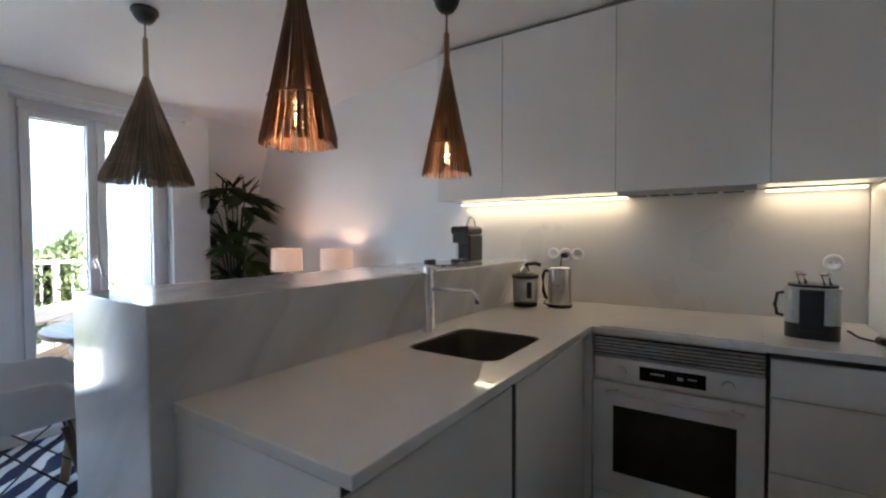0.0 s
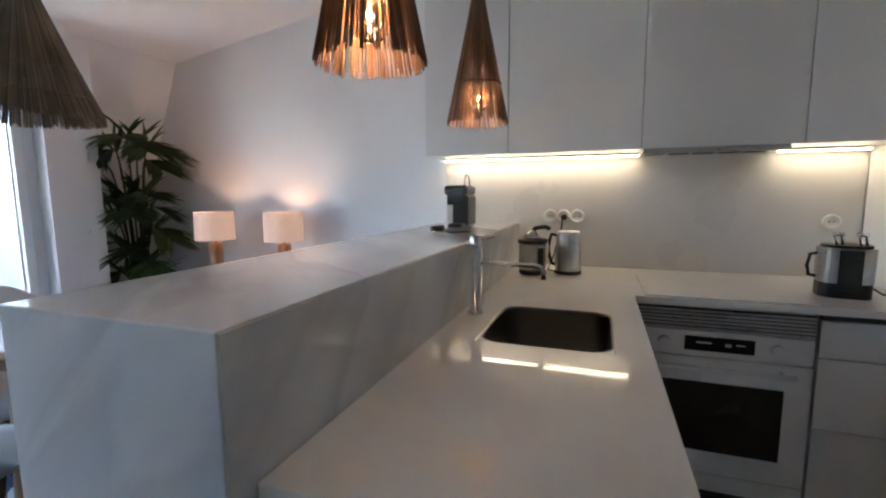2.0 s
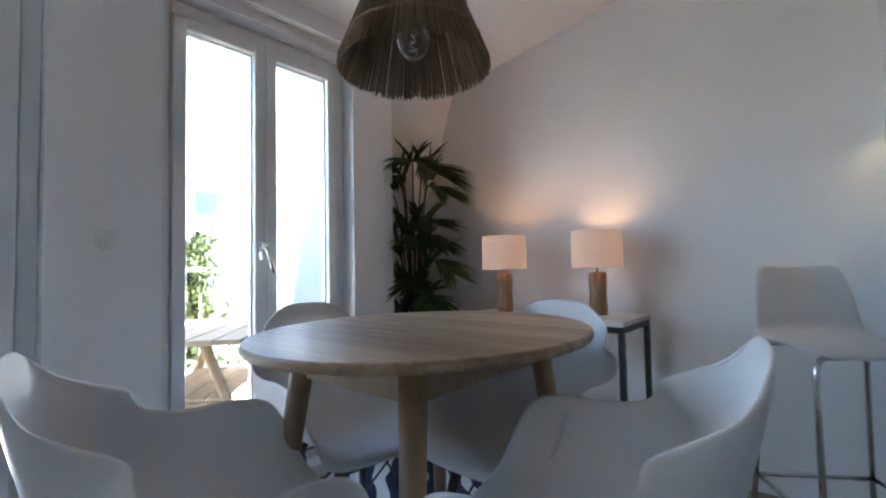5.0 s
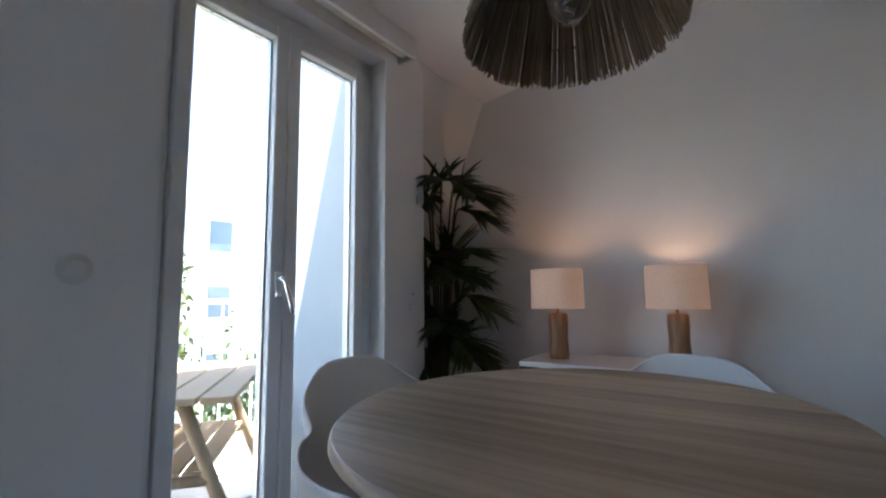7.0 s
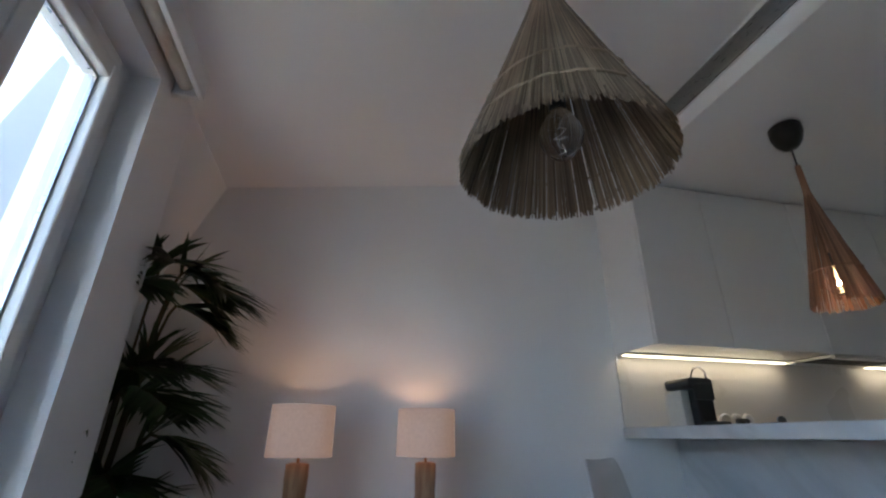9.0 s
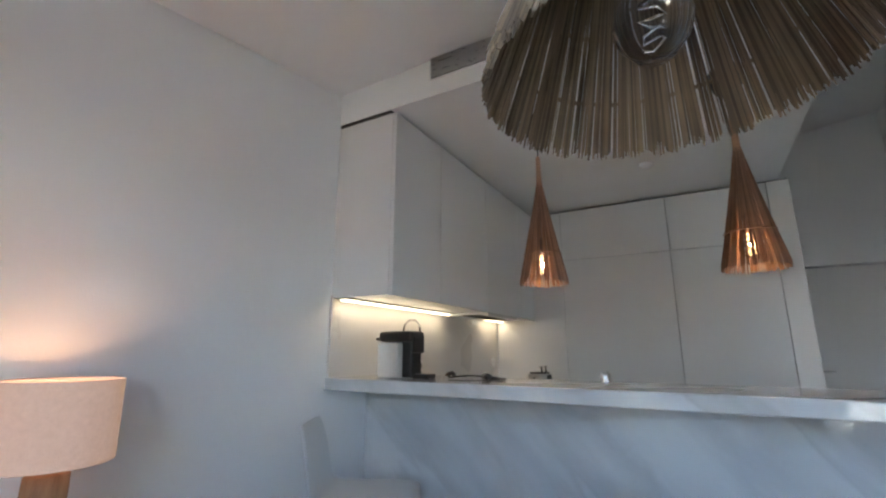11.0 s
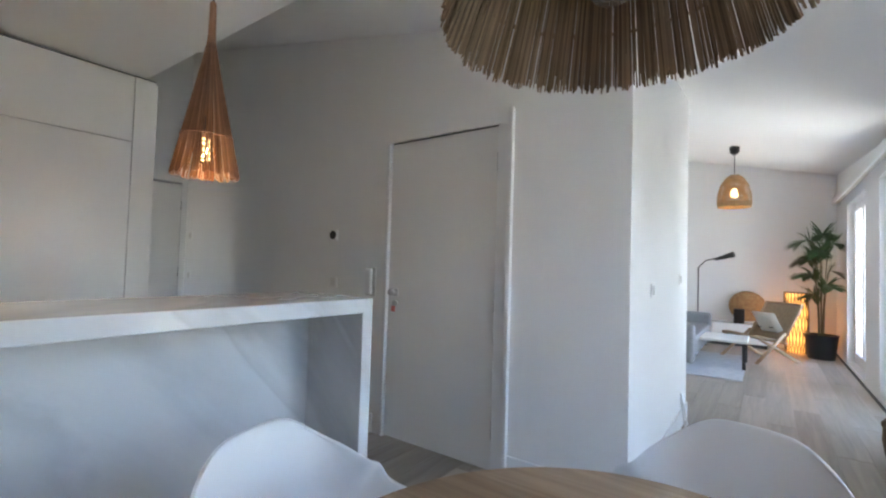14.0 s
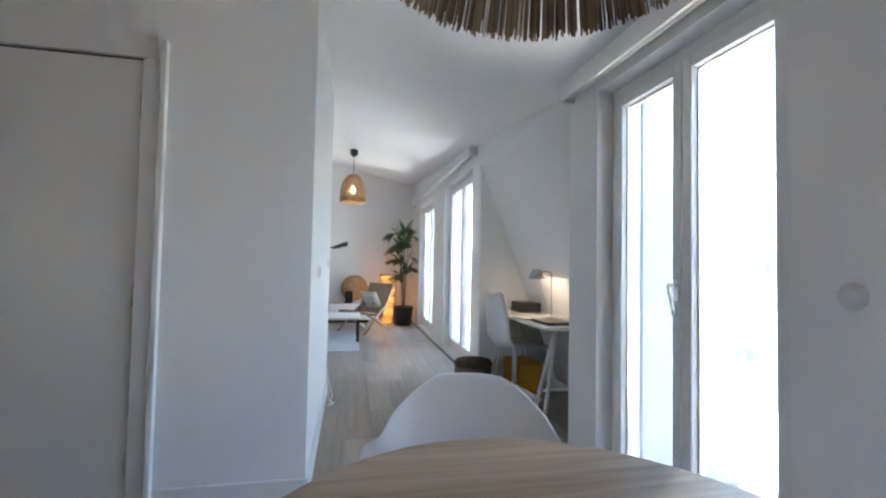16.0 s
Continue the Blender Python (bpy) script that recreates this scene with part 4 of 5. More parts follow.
pendant("straw_pendant", (-2.095, 1.985), 0.207, 1.53, 2.06, 2.25, 2.325, roof(-2.095, 1.985), STRAW, 1150, 1.60, "large unlit conical straw pendant over the table", 3, 0.016, 0)
for y, sd in ((2.57, 5), (1.772, 8)):
    pendant("straw_pendant", (-0.65, y), 0.110, 1.517, 2.0, 2.13, 2.22, KZ, RATTAN, 330, 1.60, "slim red-brown straw pendant over the bar, lit", sd, 0.012, 0.065)


# ---- dining ----
def ring_points(rx, ry, n=64):
    return [(rx * math.cos(2 * math.pi * i / n), ry * math.sin(2 * math.pi * i / n)) for i in range(n)]


tb = thing("dining_table", (-2.122, 2.045, 0), "oval oiled oak dining table with four splayed legs", "table")
bm = B()
prev = None
for scale, z in ((0.90, 0.780), (0.985, 0.788), (1.0, 0.797), (0.996, 0.808), (0.987, 0.812)):
    ring = [bm.verts.new((x * scale, y * scale, z)) for x, y in ring_points(0.437, 0.492)]
    if prev:
        for i in range(64):
            bm.faces.new((prev[i], prev[(i + 1) % 64], ring[(i + 1) % 64], ring[i])).smooth = True
    else:
        bm.faces.new(list(reversed(ring)))
    prev = ring
bm.faces.new(prev)
part("tabletop", bm, OAK, tb, "oak top laid in staves")
for sx in (-1, 1):
    for sy in (-1, 1):
        bm = B()
        rod(bm, (sx * 0.20, sy * 0.26, 0.781), (sx * 0.27, sy * 0.35, 0.012), 0.031, 0.02, 18)
        part("leg", bm, LEGOAK, tb)
bm = B()
for s in (-1, 1):
    box(bm, -0.175, 0.175, s * 0.262 - 0.011, s * 0.262 + 0.011, 0.70, 0.781)
    box(bm, s * 0.203 - 0.011, s * 0.203 + 0.011, -0.235, 0.235, 0.70, 0.781)
part("apron", bm, LEGOAK, tb)


def lerp(table, v):
    """A smooth curve through the rows of a table, read at v."""
    n = len(table) - 1
    k = next((i for i in range(n) if v <= table[i + 1][0]), n - 1)
    (a, *p), (b, *q) = table[k], table[k + 1]
    (a0, *p0), (b0, *q0) = table[max(k - 1, 0)], table[min(k + 2, n)]
    t, out = (v - a) / (b - a), []
    for i in range(len(p)):
        m0 = (q[i] - p0[i]) / (b - a0) * (b - a)
        m1 = (q0[i] - p[i]) / (b0 - a) * (b - a)
        out.append((2 * t ** 3 - 3 * t ** 2 + 1) * p[i] + (t ** 3 - 2 * t ** 2 + t) * m0 + (3 * t ** 2 - 2 * t ** 3) * q[i] + (t ** 3 - t ** 2) * m1)
    return out


# v, y ahead, z, half width, edge rise, edge forward
SHELL = [(0.0, 0.265, 0.42, 0.225, 0.012, -0.035), (0.08, 0.245, 0.435, 0.255, 0.05, -0.03), (0.18, 0.175, 0.432, 0.285, 0.17, -0.01), (0.30, 0.06, 0.42, 0.30, 0.215, 0.02), (0.42, -0.05, 0.415, 0.305, 0.215, 0.02),
         (0.53, -0.145, 0.43, 0.302, 0.215, 0.03), (0.64, -0.22, 0.50, 0.288, 0.18, 0.08), (0.76, -0.26, 0.60, 0.246, 0.10, 0.11), (0.88, -0.288, 0.71, 0.222, 0.02, 0.07), (0.96, -0.303, 0.785, 0.182, -0.03, 0.035), (1.0, -0.308, 0.815, 0.118, -0.022, 0.012)]


def armchair(name, place, turn, label):
    ch = thing(name, place, label, "chair", turn, "shell chairs round the table")
    bm = B()
    nu, nv = 22, 36
    grid = []
    for j in range(nv + 1):
        y, z, w, rise, fwd = lerp(SHELL, j / nv)
        row = []
        for i in range(nu + 1):
            u = -1 + 2 * i / nu
            e = abs(u) ** 2.6
            row.append(bm.verts.new((0.91 * w * math.sin(u * 1.45) / math.sin(1.45), y + fwd * e, z + rise * e)))
        grid.append(row)
    for a, b in zip(grid, grid[1:]):
        for i in range(nu):
            bm.faces.new((a[i], a[i + 1], b[i + 1], b[i])).smooth = True
    for v in bm.verts:
        v.co.z = 0.44 + (v.co.z - 0.44) * 1.08
    sh = part("shell", bm, PLASTIC, ch, "moulded white plastic shell with low arms")
    so = sh.modifiers.new("thickness", "SOLIDIFY")
    so.thickness, so.offset = 0.008, 0
    ss = sh.modifiers.new("smooth", "SUBSURF")
    ss.levels = ss.render_levels = 1
    for sx in (-1, 1):
        for y0, y1 in ((0.13, 0.22), (-0.10, -0.22)):
            bm = B()
            rod(bm, (sx * 0.11, y0, 0.405), (sx * 0.20, y1, 0.0), 0.017, 0.011, 14)
            part("leg", bm, WALNUT, ch)
    wires = [((sx * 0.12, y0, 0.39), (sx * 0.185, y1, 0.10)) for sx in (-1, 1) for y0, y1 in ((0.13, -0.19), (-0.10, 0.2))]
    wires += [((-0.15, y, 0.36), (0.15, y, 0.36)) for y in (0.14, -0.12)]
    for p0, p1 in wires:
        part("wire_brace", rod(B(), p0, p1, 0.004, n=6), BLACK, ch, "black bracing wire")
    return ch


first = armchair("shell_armchair", (-1.64, 1.905, 0.012), 102, "white plastic shell armchair with dark legs at the table")
for x, y, a in ((-2.15, 1.50, -14), (-2.50, 2.06, -96), (-2.01, 2.32, 178)):
    copy_thing(first, pose(x, y, 0.012, 0, 0, a))

bm = B()
box(bm, -0.95, 0.85, -1.1, 1.0, 0.0, 0.011, 0.004)
single("striped_rug", bm, RUG, "navy rug with broken white slanting stripes", "rug", (-2.15, 1.95, 0.0))

# console with two lamps
co = thing("console_table", (-2.33, 3.23, 0), "white-topped console table on thin black legs", "console table")
part("top", box(B(), -0.41, 0.41, -0.19, 0.19, 0.712, 0.735, 0.002), GLOSS, co)
bm = B()
for s in (-1, 1):
    box(bm, -0.408, 0.408, s * 0.176 - 0.012, s * 0.176 + 0.012, 0.685, 0.711)
    box(bm, s * 0.396 - 0.012, s * 0.396 + 0.012, -0.164, 0.164, 0.685, 0.711)
part("frame", bm, BLACK, co)
for sx in (-1, 1):
    for sy in (-1, 1):
        part("leg", box(B(), sx * 0.396 - 0.012, sx * 0.396 + 0.012, sy * 0.176 - 0.012, sy * 0.176 + 0.012, 0, 0.684), BLACK, co)
for x, y in ((-2.615, 3.215), (-2.12, 3.285)):
    tl = thing("table_lamp", (x, y, 0.735), "table lamp with rough wooden base and pale pink linen shade, lit", "table lamp", 0, "pair of table lamps")
    bm = B()
    lathe(bm, [(0.042, 0.0), (0.044, 0.03), (0.040, 0.1), (0.043, 0.16), (0.042, 0.205), (0.03, 0.21), (0.0, 0.21)], 22)
    part("base", bm, LOG, tl, "turned wooden block")
    bm = B()
    rod(bm, (0, 0, 0.21), (0, 0, 0.33), 0.006)
    rod(bm, (0, 0, 0.27), (0, 0, 0.32), 0.016)
    part("stem", bm, CHROME, tl)
    bm = B()
    lathe(bm, [(0.119, 0.232), (0.121, 0.23), (0.1215, 0.235), (0.1195, 0.41), (0.118, 0.412), (0.115, 0.408), (0.1165, 0.237), (0.119, 0.232)], 40)
    part("shade", bm, LINEN, tl)
    lamp("table_lamp_light", "POINT", (x, y, 1.06), 0.15, (1.0, 0.60, 0.34), 0.03)

# outlet low on the wall
bm = B()
lathe(bm, [(0.036, 0.0), (0.036, 0.006), (0.033, 0.009), (0.024, 0.009), (0.021, 0.003), (0.0, 0.003)], 24)
bmesh.ops.rotate(bm, verts=bm.verts, cent=(0, 0, 0), matrix=Matrix.Rotation(radians(90), 3, "X"))
single("wall_socket", bm, TRIM, "round white wall socket low on the wall", "socket", (-1.78, N, 0.27))

# bar stool
st = thing("bar_stool", (-1.235, 3.08, 0), "white plastic bar stool on chromed legs", "bar stool", 212)
bm = B()
rows = []
for y, z, w in ((0.19, 0.685, 0.165), (0.175, 0.7, 0.18), (0.05, 0.703, 0.19), (-0.1, 0.70, 0.185), (-0.16, 0.712, 0.18), (-0.185, 0.745, 0.175), (-0.198, 0.82, 0.17), (-0.215, 0.90, 0.155), (-0.232, 0.945, 0.14), (-0.235, 0.955, 0.12)):
    rows.append([bm.verts.new((w * u, y + 0.02 * u * u * (1 if z > 0.73 else 0), z + 0.008 * u * u)) for u in (-1, -0.75, -0.4, 0, 0.4, 0.75, 1)])
for a, b in zip(rows, rows[1:]):
    for i in range(6):
        bm.faces.new((a[i], a[i + 1], b[i + 1], b[i])).smooth = True
sh = part("seat", bm, PLASTIC, st, "bent white plastic seat and back")
so = sh.modifiers.new("thickness", "SOLIDIFY")
so.thickness, so.offset = 0.012, 0
ss = sh.modifiers.new("smooth", "SUBSURF")
ss.levels = ss.render_levels = 1
bm = B()
for sx in (-1, 1):
    for sy in (-1, 1):
        leg = B()
        tube(leg, [(sx * 0.05, sy * 0.125, 0.685), (sx * 0.14, sy * 0.135, 0.684), (sx * 0.158, sy * 0.14, 0.672), (sx * 0.168, sy * 0.145, 0.63), (sx * 0.20, sy * 0.2, 0.0)], 0.0095, 10)
        part("leg", leg, CHROME, st)
tube(bm, [(-0.187, 0.177, 0.2), (0.187, 0.177, 0.2)], 0.008, 8)
tube(bm, [(-0.187, -0.177, 0.2), (0.187, -0.177, 0.2)], 0.008, 8)
tube(bm, [(-0.187, 0.177, 0.2), (-0.187, -0.177, 0.2)], 0.008, 8)
tube(bm, [(0.187, 0.177, 0.2), (0.187, -0.177, 0.2)], 0.008, 8)
part("foot_rail", bm, CHROME, st)


# ---- palms ----
def palm(name, place, fronds, label, seed, pot_r=0.14, pot_h=0.26):
    rnd = random.Random(seed)
    p = thing(name, place, label, "plant")
    bm = B()
    lathe(bm, [(pot_r * 0.8, 0.0), (pot_r, pot_h), (pot_r * 1.04, pot_h), (pot_r * 1.04, pot_h + 0.015), (pot_r * 0.93, pot_h + 0.015), (pot_r * 0.9, pot_h - 0.03), (0.0, pot_h - 0.03)], 32)
    part("pot", bm, BLACK, p, "plain black pot")
    crown = B()
    for az, reach, start, peak, drop, length in fronds:
        az = radians(az)
        way = Vector((math.cos(az), math.sin(az), 0))
        base = Vector((0.03 * math.cos(az), 0.03 * math.sin(az), pot_h - 0.02))
        pts = []
        for k in range(17):
            s = k / 16
            h = base.z + (peak - base.z) * (1 - (1 - min(s / 0.62, 1)) ** 1.5) - 0.6 * drop * max(0, (s - 0.55) / 0.45) ** 2
            pts.append(base + way * reach * 0.82 * (0.16 * s + 0.84 * s ** 2.1) + Vector((0, 0, h - base.z)))
        part("stem", tube(B(), pts, 0.0055, 6), STEM, p)
        side = Vector((-math.sin(az), math.cos(az), 0))
        count = int(27 + 8 * length)
        for k in range(count):
            s = start + (1 - start) * (k + 0.5) / count
            f = s * 16
            i = min(int(f), 15)
            at = pts[i].lerp(pts[i + 1], f - i)
            along = (pts[i + 1] - pts[i]).normalized()
            span = length * (0.16 + 0.20 * math.sin(math.pi * min(1, 0.18 + 0.82 * (k + 0.5) / count))) * rnd.uniform(0.85, 1.12)
            for sgn in (-1, 1):
                out = (side * sgn * 0.62 + along * 0.85 + Vector((0, 0, 0.16 + rnd.uniform(-0.12, 0.12)))).normalized()
                sag = rnd.uniform(0.10, 0.34)
                wide = 0.0092 * rnd.uniform(0.8, 1.2)
                nrm = out.cross(along).normalized()
                flat = out.cross(nrm).normalized()
                prev = None
                for q, wq in ((0.0, 0.35), (0.3, 1.0), (0.65, 0.85), (1.0, 0.05)):
                    c = at + out * span * q - Vector((0, 0, sag * span * q * q))
                    ring = (crown.verts.new(c + flat * wide * wq), crown.verts.new(c + nrm * wide * wq * 0.35), crown.verts.new(c - flat * wide * wq))
                    if prev:
                        crown.faces.new((prev[0], prev[1], ring[1], ring[0])).smooth = True
                        crown.faces.new((prev[1], prev[2], ring[2], ring[1])).smooth = True
                    prev = ring
    part("crown", crown, LEAF, p, "dark arching feathered fronds")
    bm = B()
    lathe(bm, [(0.0, pot_h - 0.028), (pot_r * 0.89, pot_h - 0.028), (pot_r * 0.89, pot_h - 0.026), (0.0, pot_h - 0.02)], 24)
    part("soil", bm, SOIL, p)
    return p


palm("kentia_palm", (-3.27, 3.17, 0.0), [(-20, 0.36, 0.60, 1.62, 0.14, 0.85), (-75, 0.30, 0.58, 1.56, 0.10, 0.8), (-120, 0.32, 0.6, 1.46, 0.12, 0.75), (20, 0.26, 0.58, 1.60, 0.10, 0.8),
                                         (-45, 0.22, 0.60, 1.66, 0.06, 0.75), (0, 0.30, 0.62, 1.50, 0.12, 0.75), (-95, 0.22, 0.60, 1.60, 0.08, 0.75),
                                         (-40, 0.36, 0.5, 1.18, 0.10, 0.8), (-95, 0.34, 0.5, 1.12, 0.12, 0.75), (0, 0.36, 0.5, 1.04, 0.16, 0.75), (-60, 0.26, 0.5, 1.26, 0.05, 0.75), (-15, 0.24, 0.5, 1.28, 0.05, 0.75),
                                         (-150, 0.3, 0.5, 1.22, 0.12, 0.7), (-25, 0.36, 0.45, 0.82, 0.14, 0.7), (-80, 0.36, 0.45, 0.76, 0.16, 0.7), (60, 0.2, 0.5, 1.18, 0.1, 0.65), (-110, 0.3, 0.45, 0.95, 0.1, 0.65),
                                         (-50, 0.28, 0.45, 0.92, 0.08, 0.7), (10, 0.3, 0.45, 0.72, 0.1, 0.65)],
     "tall dark green kentia palm in the corner", 11)

# ---- fittings on the hall wall ----
ic = thing("door_intercom", (0.535, S, 1.388), "white wall intercom with black round viewer", "intercom")
part("plate", box(B(), -0.05, 0.05, 0.001, 0.022, 0.0, 0.085, 0.006), TRIM, ic)
bm = B()
rod(bm, (-0.012, 0.022, 0.042), (-0.012, 0.03, 0.042), 0.034, 0.032, 28)
part("viewer", bm, BLACK, ic)
hs = thing("wall_handset", (0.10, S, 0.98), "narrow steel-edged white wall handset beside the door", "handset")
part("back_plate", box(B(), -0.045, 0.045, 0.001, 0.016, 0.0, 0.205, 0.005), STEEL, hs)
part("receiver", box(B(), -0.028, 0.03, 0.017, 0.045, 0.008, 0.198, 0.010), TRIM, hs)


def switch(name, place, turn, label):
    s = thing(name, place, label, "switch", turn)
    part("plate", box(B(), -0.041, 0.041, 0.001, 0.008, 0, 0.082, 0.003), TRIM, s)
    part("rocker", box(B(), -0.026, 0.026, 0.0085, 0.012, 0.014, 0.068, 0.002), GLOSS, s)


switch("light_switch", (0.52, S, 1.02), 0, "white light switch below the intercom")
switch("light_switch", (2.95, S, 0.98), 0, "white light switch near the hall door")
switch("light_switch", (2.95, S, 1.42), 0, "white thermostat plate near the hall door")
switch("light_switch", (-1.70, -0.32, 1.065), 90, "white light switch on the wall end")
switch("light_switch", (-1.70, -1.35, 1.12), 90, "white light switch on the wall end")
bm = B()
lathe(bm, [(0.0, 0.010), (0.020, 0.010), (0.023, 0.008), (0.024, 0.004), (0.036, 0.003), (0.037, 0.0)], 28)
bmesh.ops.rotate(bm, verts=bm.verts, cent=(0, 0, 0), matrix=Matrix.Rotation(radians(90), 3, "Y"))
single("wall_dimmer", bm, TRIM, "round white dimmer knob on the pier between the windows", "dimmer", (W, 1.53, 1.10))
bm = B()
tube(bm, [(-1.722, -1.3, 0.30), (-1.74, -1.32, 0.2), (-1.77, -1.3, 0.08), (-1.74, -1.26, 0.02), (-1.78, -1.36, 0.012), (-1.74, -1.42, 0.02), (-1.73, -1.36, 0.14), (-1.722, -1.3, 0.26)], 0.006, 6)
single("white_cable", bm, TRIM, "loose white cable hanging by the wall end", "cable")

# ---- desk corner ----
dk = thing("desk", (-3.46, -1.2, 0), "white desk on trestle legs under the slanting wall", "desk")
part("top", box(B(), -0.25, 0.24, -0.75, 0.75, 0.715, 0.74, 0.003), GLOSS, dk)
for y in (-0.55, 0.55):
    bm = B()
    for s in (-1, 1):
        rod(bm, (s * 0.06, y, 0.713), (s * 0.2, y - 0.1, 0.0), 0.016, 0.016, 8)
        rod(bm, (s * 0.06, y, 0.713), (s * 0.2, y + 0.1, 0.0), 0.016, 0.016, 8)
    rod(bm, (-0.16, y, 0.25), (0.16, y, 0.25), 0.012, n=8)
    part("trestle", bm, TRIM, dk)
oc = thing("office_chair", (-3.35, -1.36, 0), "white swivel office chair with tall plastic back", "chair", 100)
bm = B()
rows = []
for y, z, w in ((0.22, 0.43, 0.19), (0.2, 0.455, 0.21), (0.0, 0.455, 0.22), (-0.16, 0.46, 0.21), (-0.205, 0.52, 0.2), (-0.215, 0.65, 0.2), (-0.23, 0.8, 0.19), (-0.25, 0.9, 0.16), (-0.255, 0.915, 0.12)):
    rows.append([bm.verts.new((w * u, y + 0.04 * u * u, z + 0.02 * u * u)) for u in (-1, -0.7, -0.35, 0, 0.35, 0.7, 1)])
for a, b in zip(rows, rows[1:]):
    for i in range(6):
        bm.faces.new((a[i], a[i + 1], b[i + 1], b[i])).smooth = True
sh = part("seat_shell", bm, PLASTIC, oc)
so = sh.modifiers.new("thickness", "SOLIDIFY")
so.thickness, so.offset = 0.014, 0
part("seat_pad", box(B(), -0.18, 0.18, -0.15, 0.19, 0.468, 0.5, 0.012), CREAM, oc, "pale seat pad")
bm = B()
rod(bm, (0, 0, 0.09), (0, 0, 0.44), 0.022)
part("column", bm, TRIM, oc)
for k in range(5):
    a = radians(72 * k + 20)
    bm = B()
    rod(bm, (0, 0, 0.09), (0.29 * math.cos(a), 0.29 * math.sin(a), 0.035), 0.022, 0.014, 10)
    part("foot", bm, TRIM, oc)
dl = thing("desk_lamp", (-3.55, -1.05, 0.74), "small chrome desk lamp with pale grey shade, lit", "desk lamp")
bm = B()
lathe(bm, [(0.07, 0.0), (0.07, 0.012), (0.0, 0.016)], 24)
part("foot", bm, CHROME, dl)
bm = B()
tube(bm, [(0, 0, 0.01), (0, 0, 0.36), (0.02, -0.01, 0.385), (0.10, -0.03, 0.38)], 0.007, 8)
part("stem", bm, CHROME, dl)
bm = B()
lathe(bm, [(0.02, 0.08), (0.035, 0.07), (0.075, 0.0), (0.072, 0.0), (0.032, 0.066), (0.0, 0.07)], 24, (0.12, -0.035, 0.32))
part("shade", bm, STEEL, dl)
lamp("desk_lamp_light", "POINT", (-3.43, -1.085, 1.05), 0.12, (1.0, 0.80, 0.58), 0.02)
single("open_book", box(B(), -3.32, -3.22, -1.05, -0.86, 0.74, 0.752, 0.004), CREAM, "open book with white pages on the desk", "book")
single("desk_tray", box(B(), -3.62, -3.42, -1.65, -1.40, 0.74, 0.83, 0.006), BLACK, "low black letter tray on the desk", "tray")
single("laptop", box(B(), -3.50, -3.28, -0.84, -0.55, 0.74, 0.758, 0.004), BLACK, "closed black laptop on the desk", "laptop")
single("yellow_crate", box(B(), -3.62, -3.38, -1.75, -1.35, 0.0, 0.28, 0.01), YELLOW, "yellow storage crate under the desk", "crate")
bk = thing("wicker_basket", (-3.06, -1.70, 0), "lidded brown wicker basket by the window", "basket")
bm = B()
lathe(bm, [(0.13, 0.0), (0.165, 0.03), (0.178, 0.12), (0.172, 0.215)], 30)
part("body", bm, BROWNWICKER, bk)
bm = B()
lathe(bm, [(0.18, 0.216), (0.183, 0.235), (0.165, 0.262), (0.10, 0.272), (0.0, 0.274)], 30)
part("lid", bm, BROWNWICKER, bk)

# ---- living room ----
single("pale_rug", box(B(), -2.03, -0.2, -5.4, -3.55, 0.0, 0.012, 0.004), PALERUG, "pale grey patterned rug", "rug")
lc = thing("lounge_chair", (-2.16, -5.35, 0), "low wooden lounge chair with woven back", "armchair", -42)
bm = B()
for s in (-1, 1):
    rod(bm, (s * 0.29, 0.36, 0.0), (s * 0.27, -0.14, 0.40), 0.022, 0.02, 10)
    rod(bm, (s * 0.29, -0.36, 0.0), (s * 0.27, 0.34, 0.36), 0.022, 0.02, 10)
    rod(bm, (s * 0.27, -0.12, 0.30), (s * 0.27, -0.44, 0.80), 0.02, 0.018, 10)
for y, z in ((0.34, 0.36), (-0.16, 0.27), (-0.44, 0.80)):
    rod(bm, (-0.28, y, z), (0.28, y, z), 0.018, n=10)
part("frame", bm, LEGOAK, lc)
bm = B()
prism(bm, [(0.33, 0.365), (0.33, 0.385), (-0.13, 0.30), (-0.42, 0.785), (-0.445, 0.775), (-0.15, 0.27)], 0, -0.25, 0.25)
part("webbing", bm, TAN, lc, "tan woven seat")
cu = thing("cushion", (-2.265, -5.465, 0.52), "cream cushion with short black dashes", "cushion", -42)
bm = B()
for a, b, zz in ((0, 1, 0),):
    lathe(bm, [(0.0, -0.05), (0.18, -0.04), (0.255, 0.0), (0.18, 0.04), (0.0, 0.05)], 4)
for v in bm.verts:
    v.co = Euler((radians(58), 0, 0)).to_matrix() @ (Euler((0, 0, radians(45))).to_matrix() @ v.co)
bmesh.ops.subdivide_edges(bm, edges=bm.edges, cuts=3, use_grid_fill=True, smooth=0.3)
part("cover", bm, CREAM, cu)
bm = B()
for k, (x, z) in enumerate(((-0.11, 0.07), (0.02, 0.1), (0.1, 0.02), (-0.04, 0.0), (-0.12, -0.07), (0.06, -0.08), (-0.02, 0.05), (0.12, 0.09))):
    c = Vector((x, 0.05, z))
    box(bm, x - 0.035, x + 0.03, 0.038 - 0.55 * z, 0.046 - 0.55 * z, z + 0.02 - 0.006, z + 0.02 + 0.006)
part("dash", bm, BLACK, cu)
fl = thing("rattan_floor_lantern", (-2.62, -6.45, 0), "glowing rattan floor lantern", "floor lamp")
bm = B()
lathe(bm, [(0.12, 0.02), (0.15, 0.35), (0.15, 0.6), (0.13, 0.92)], 20)
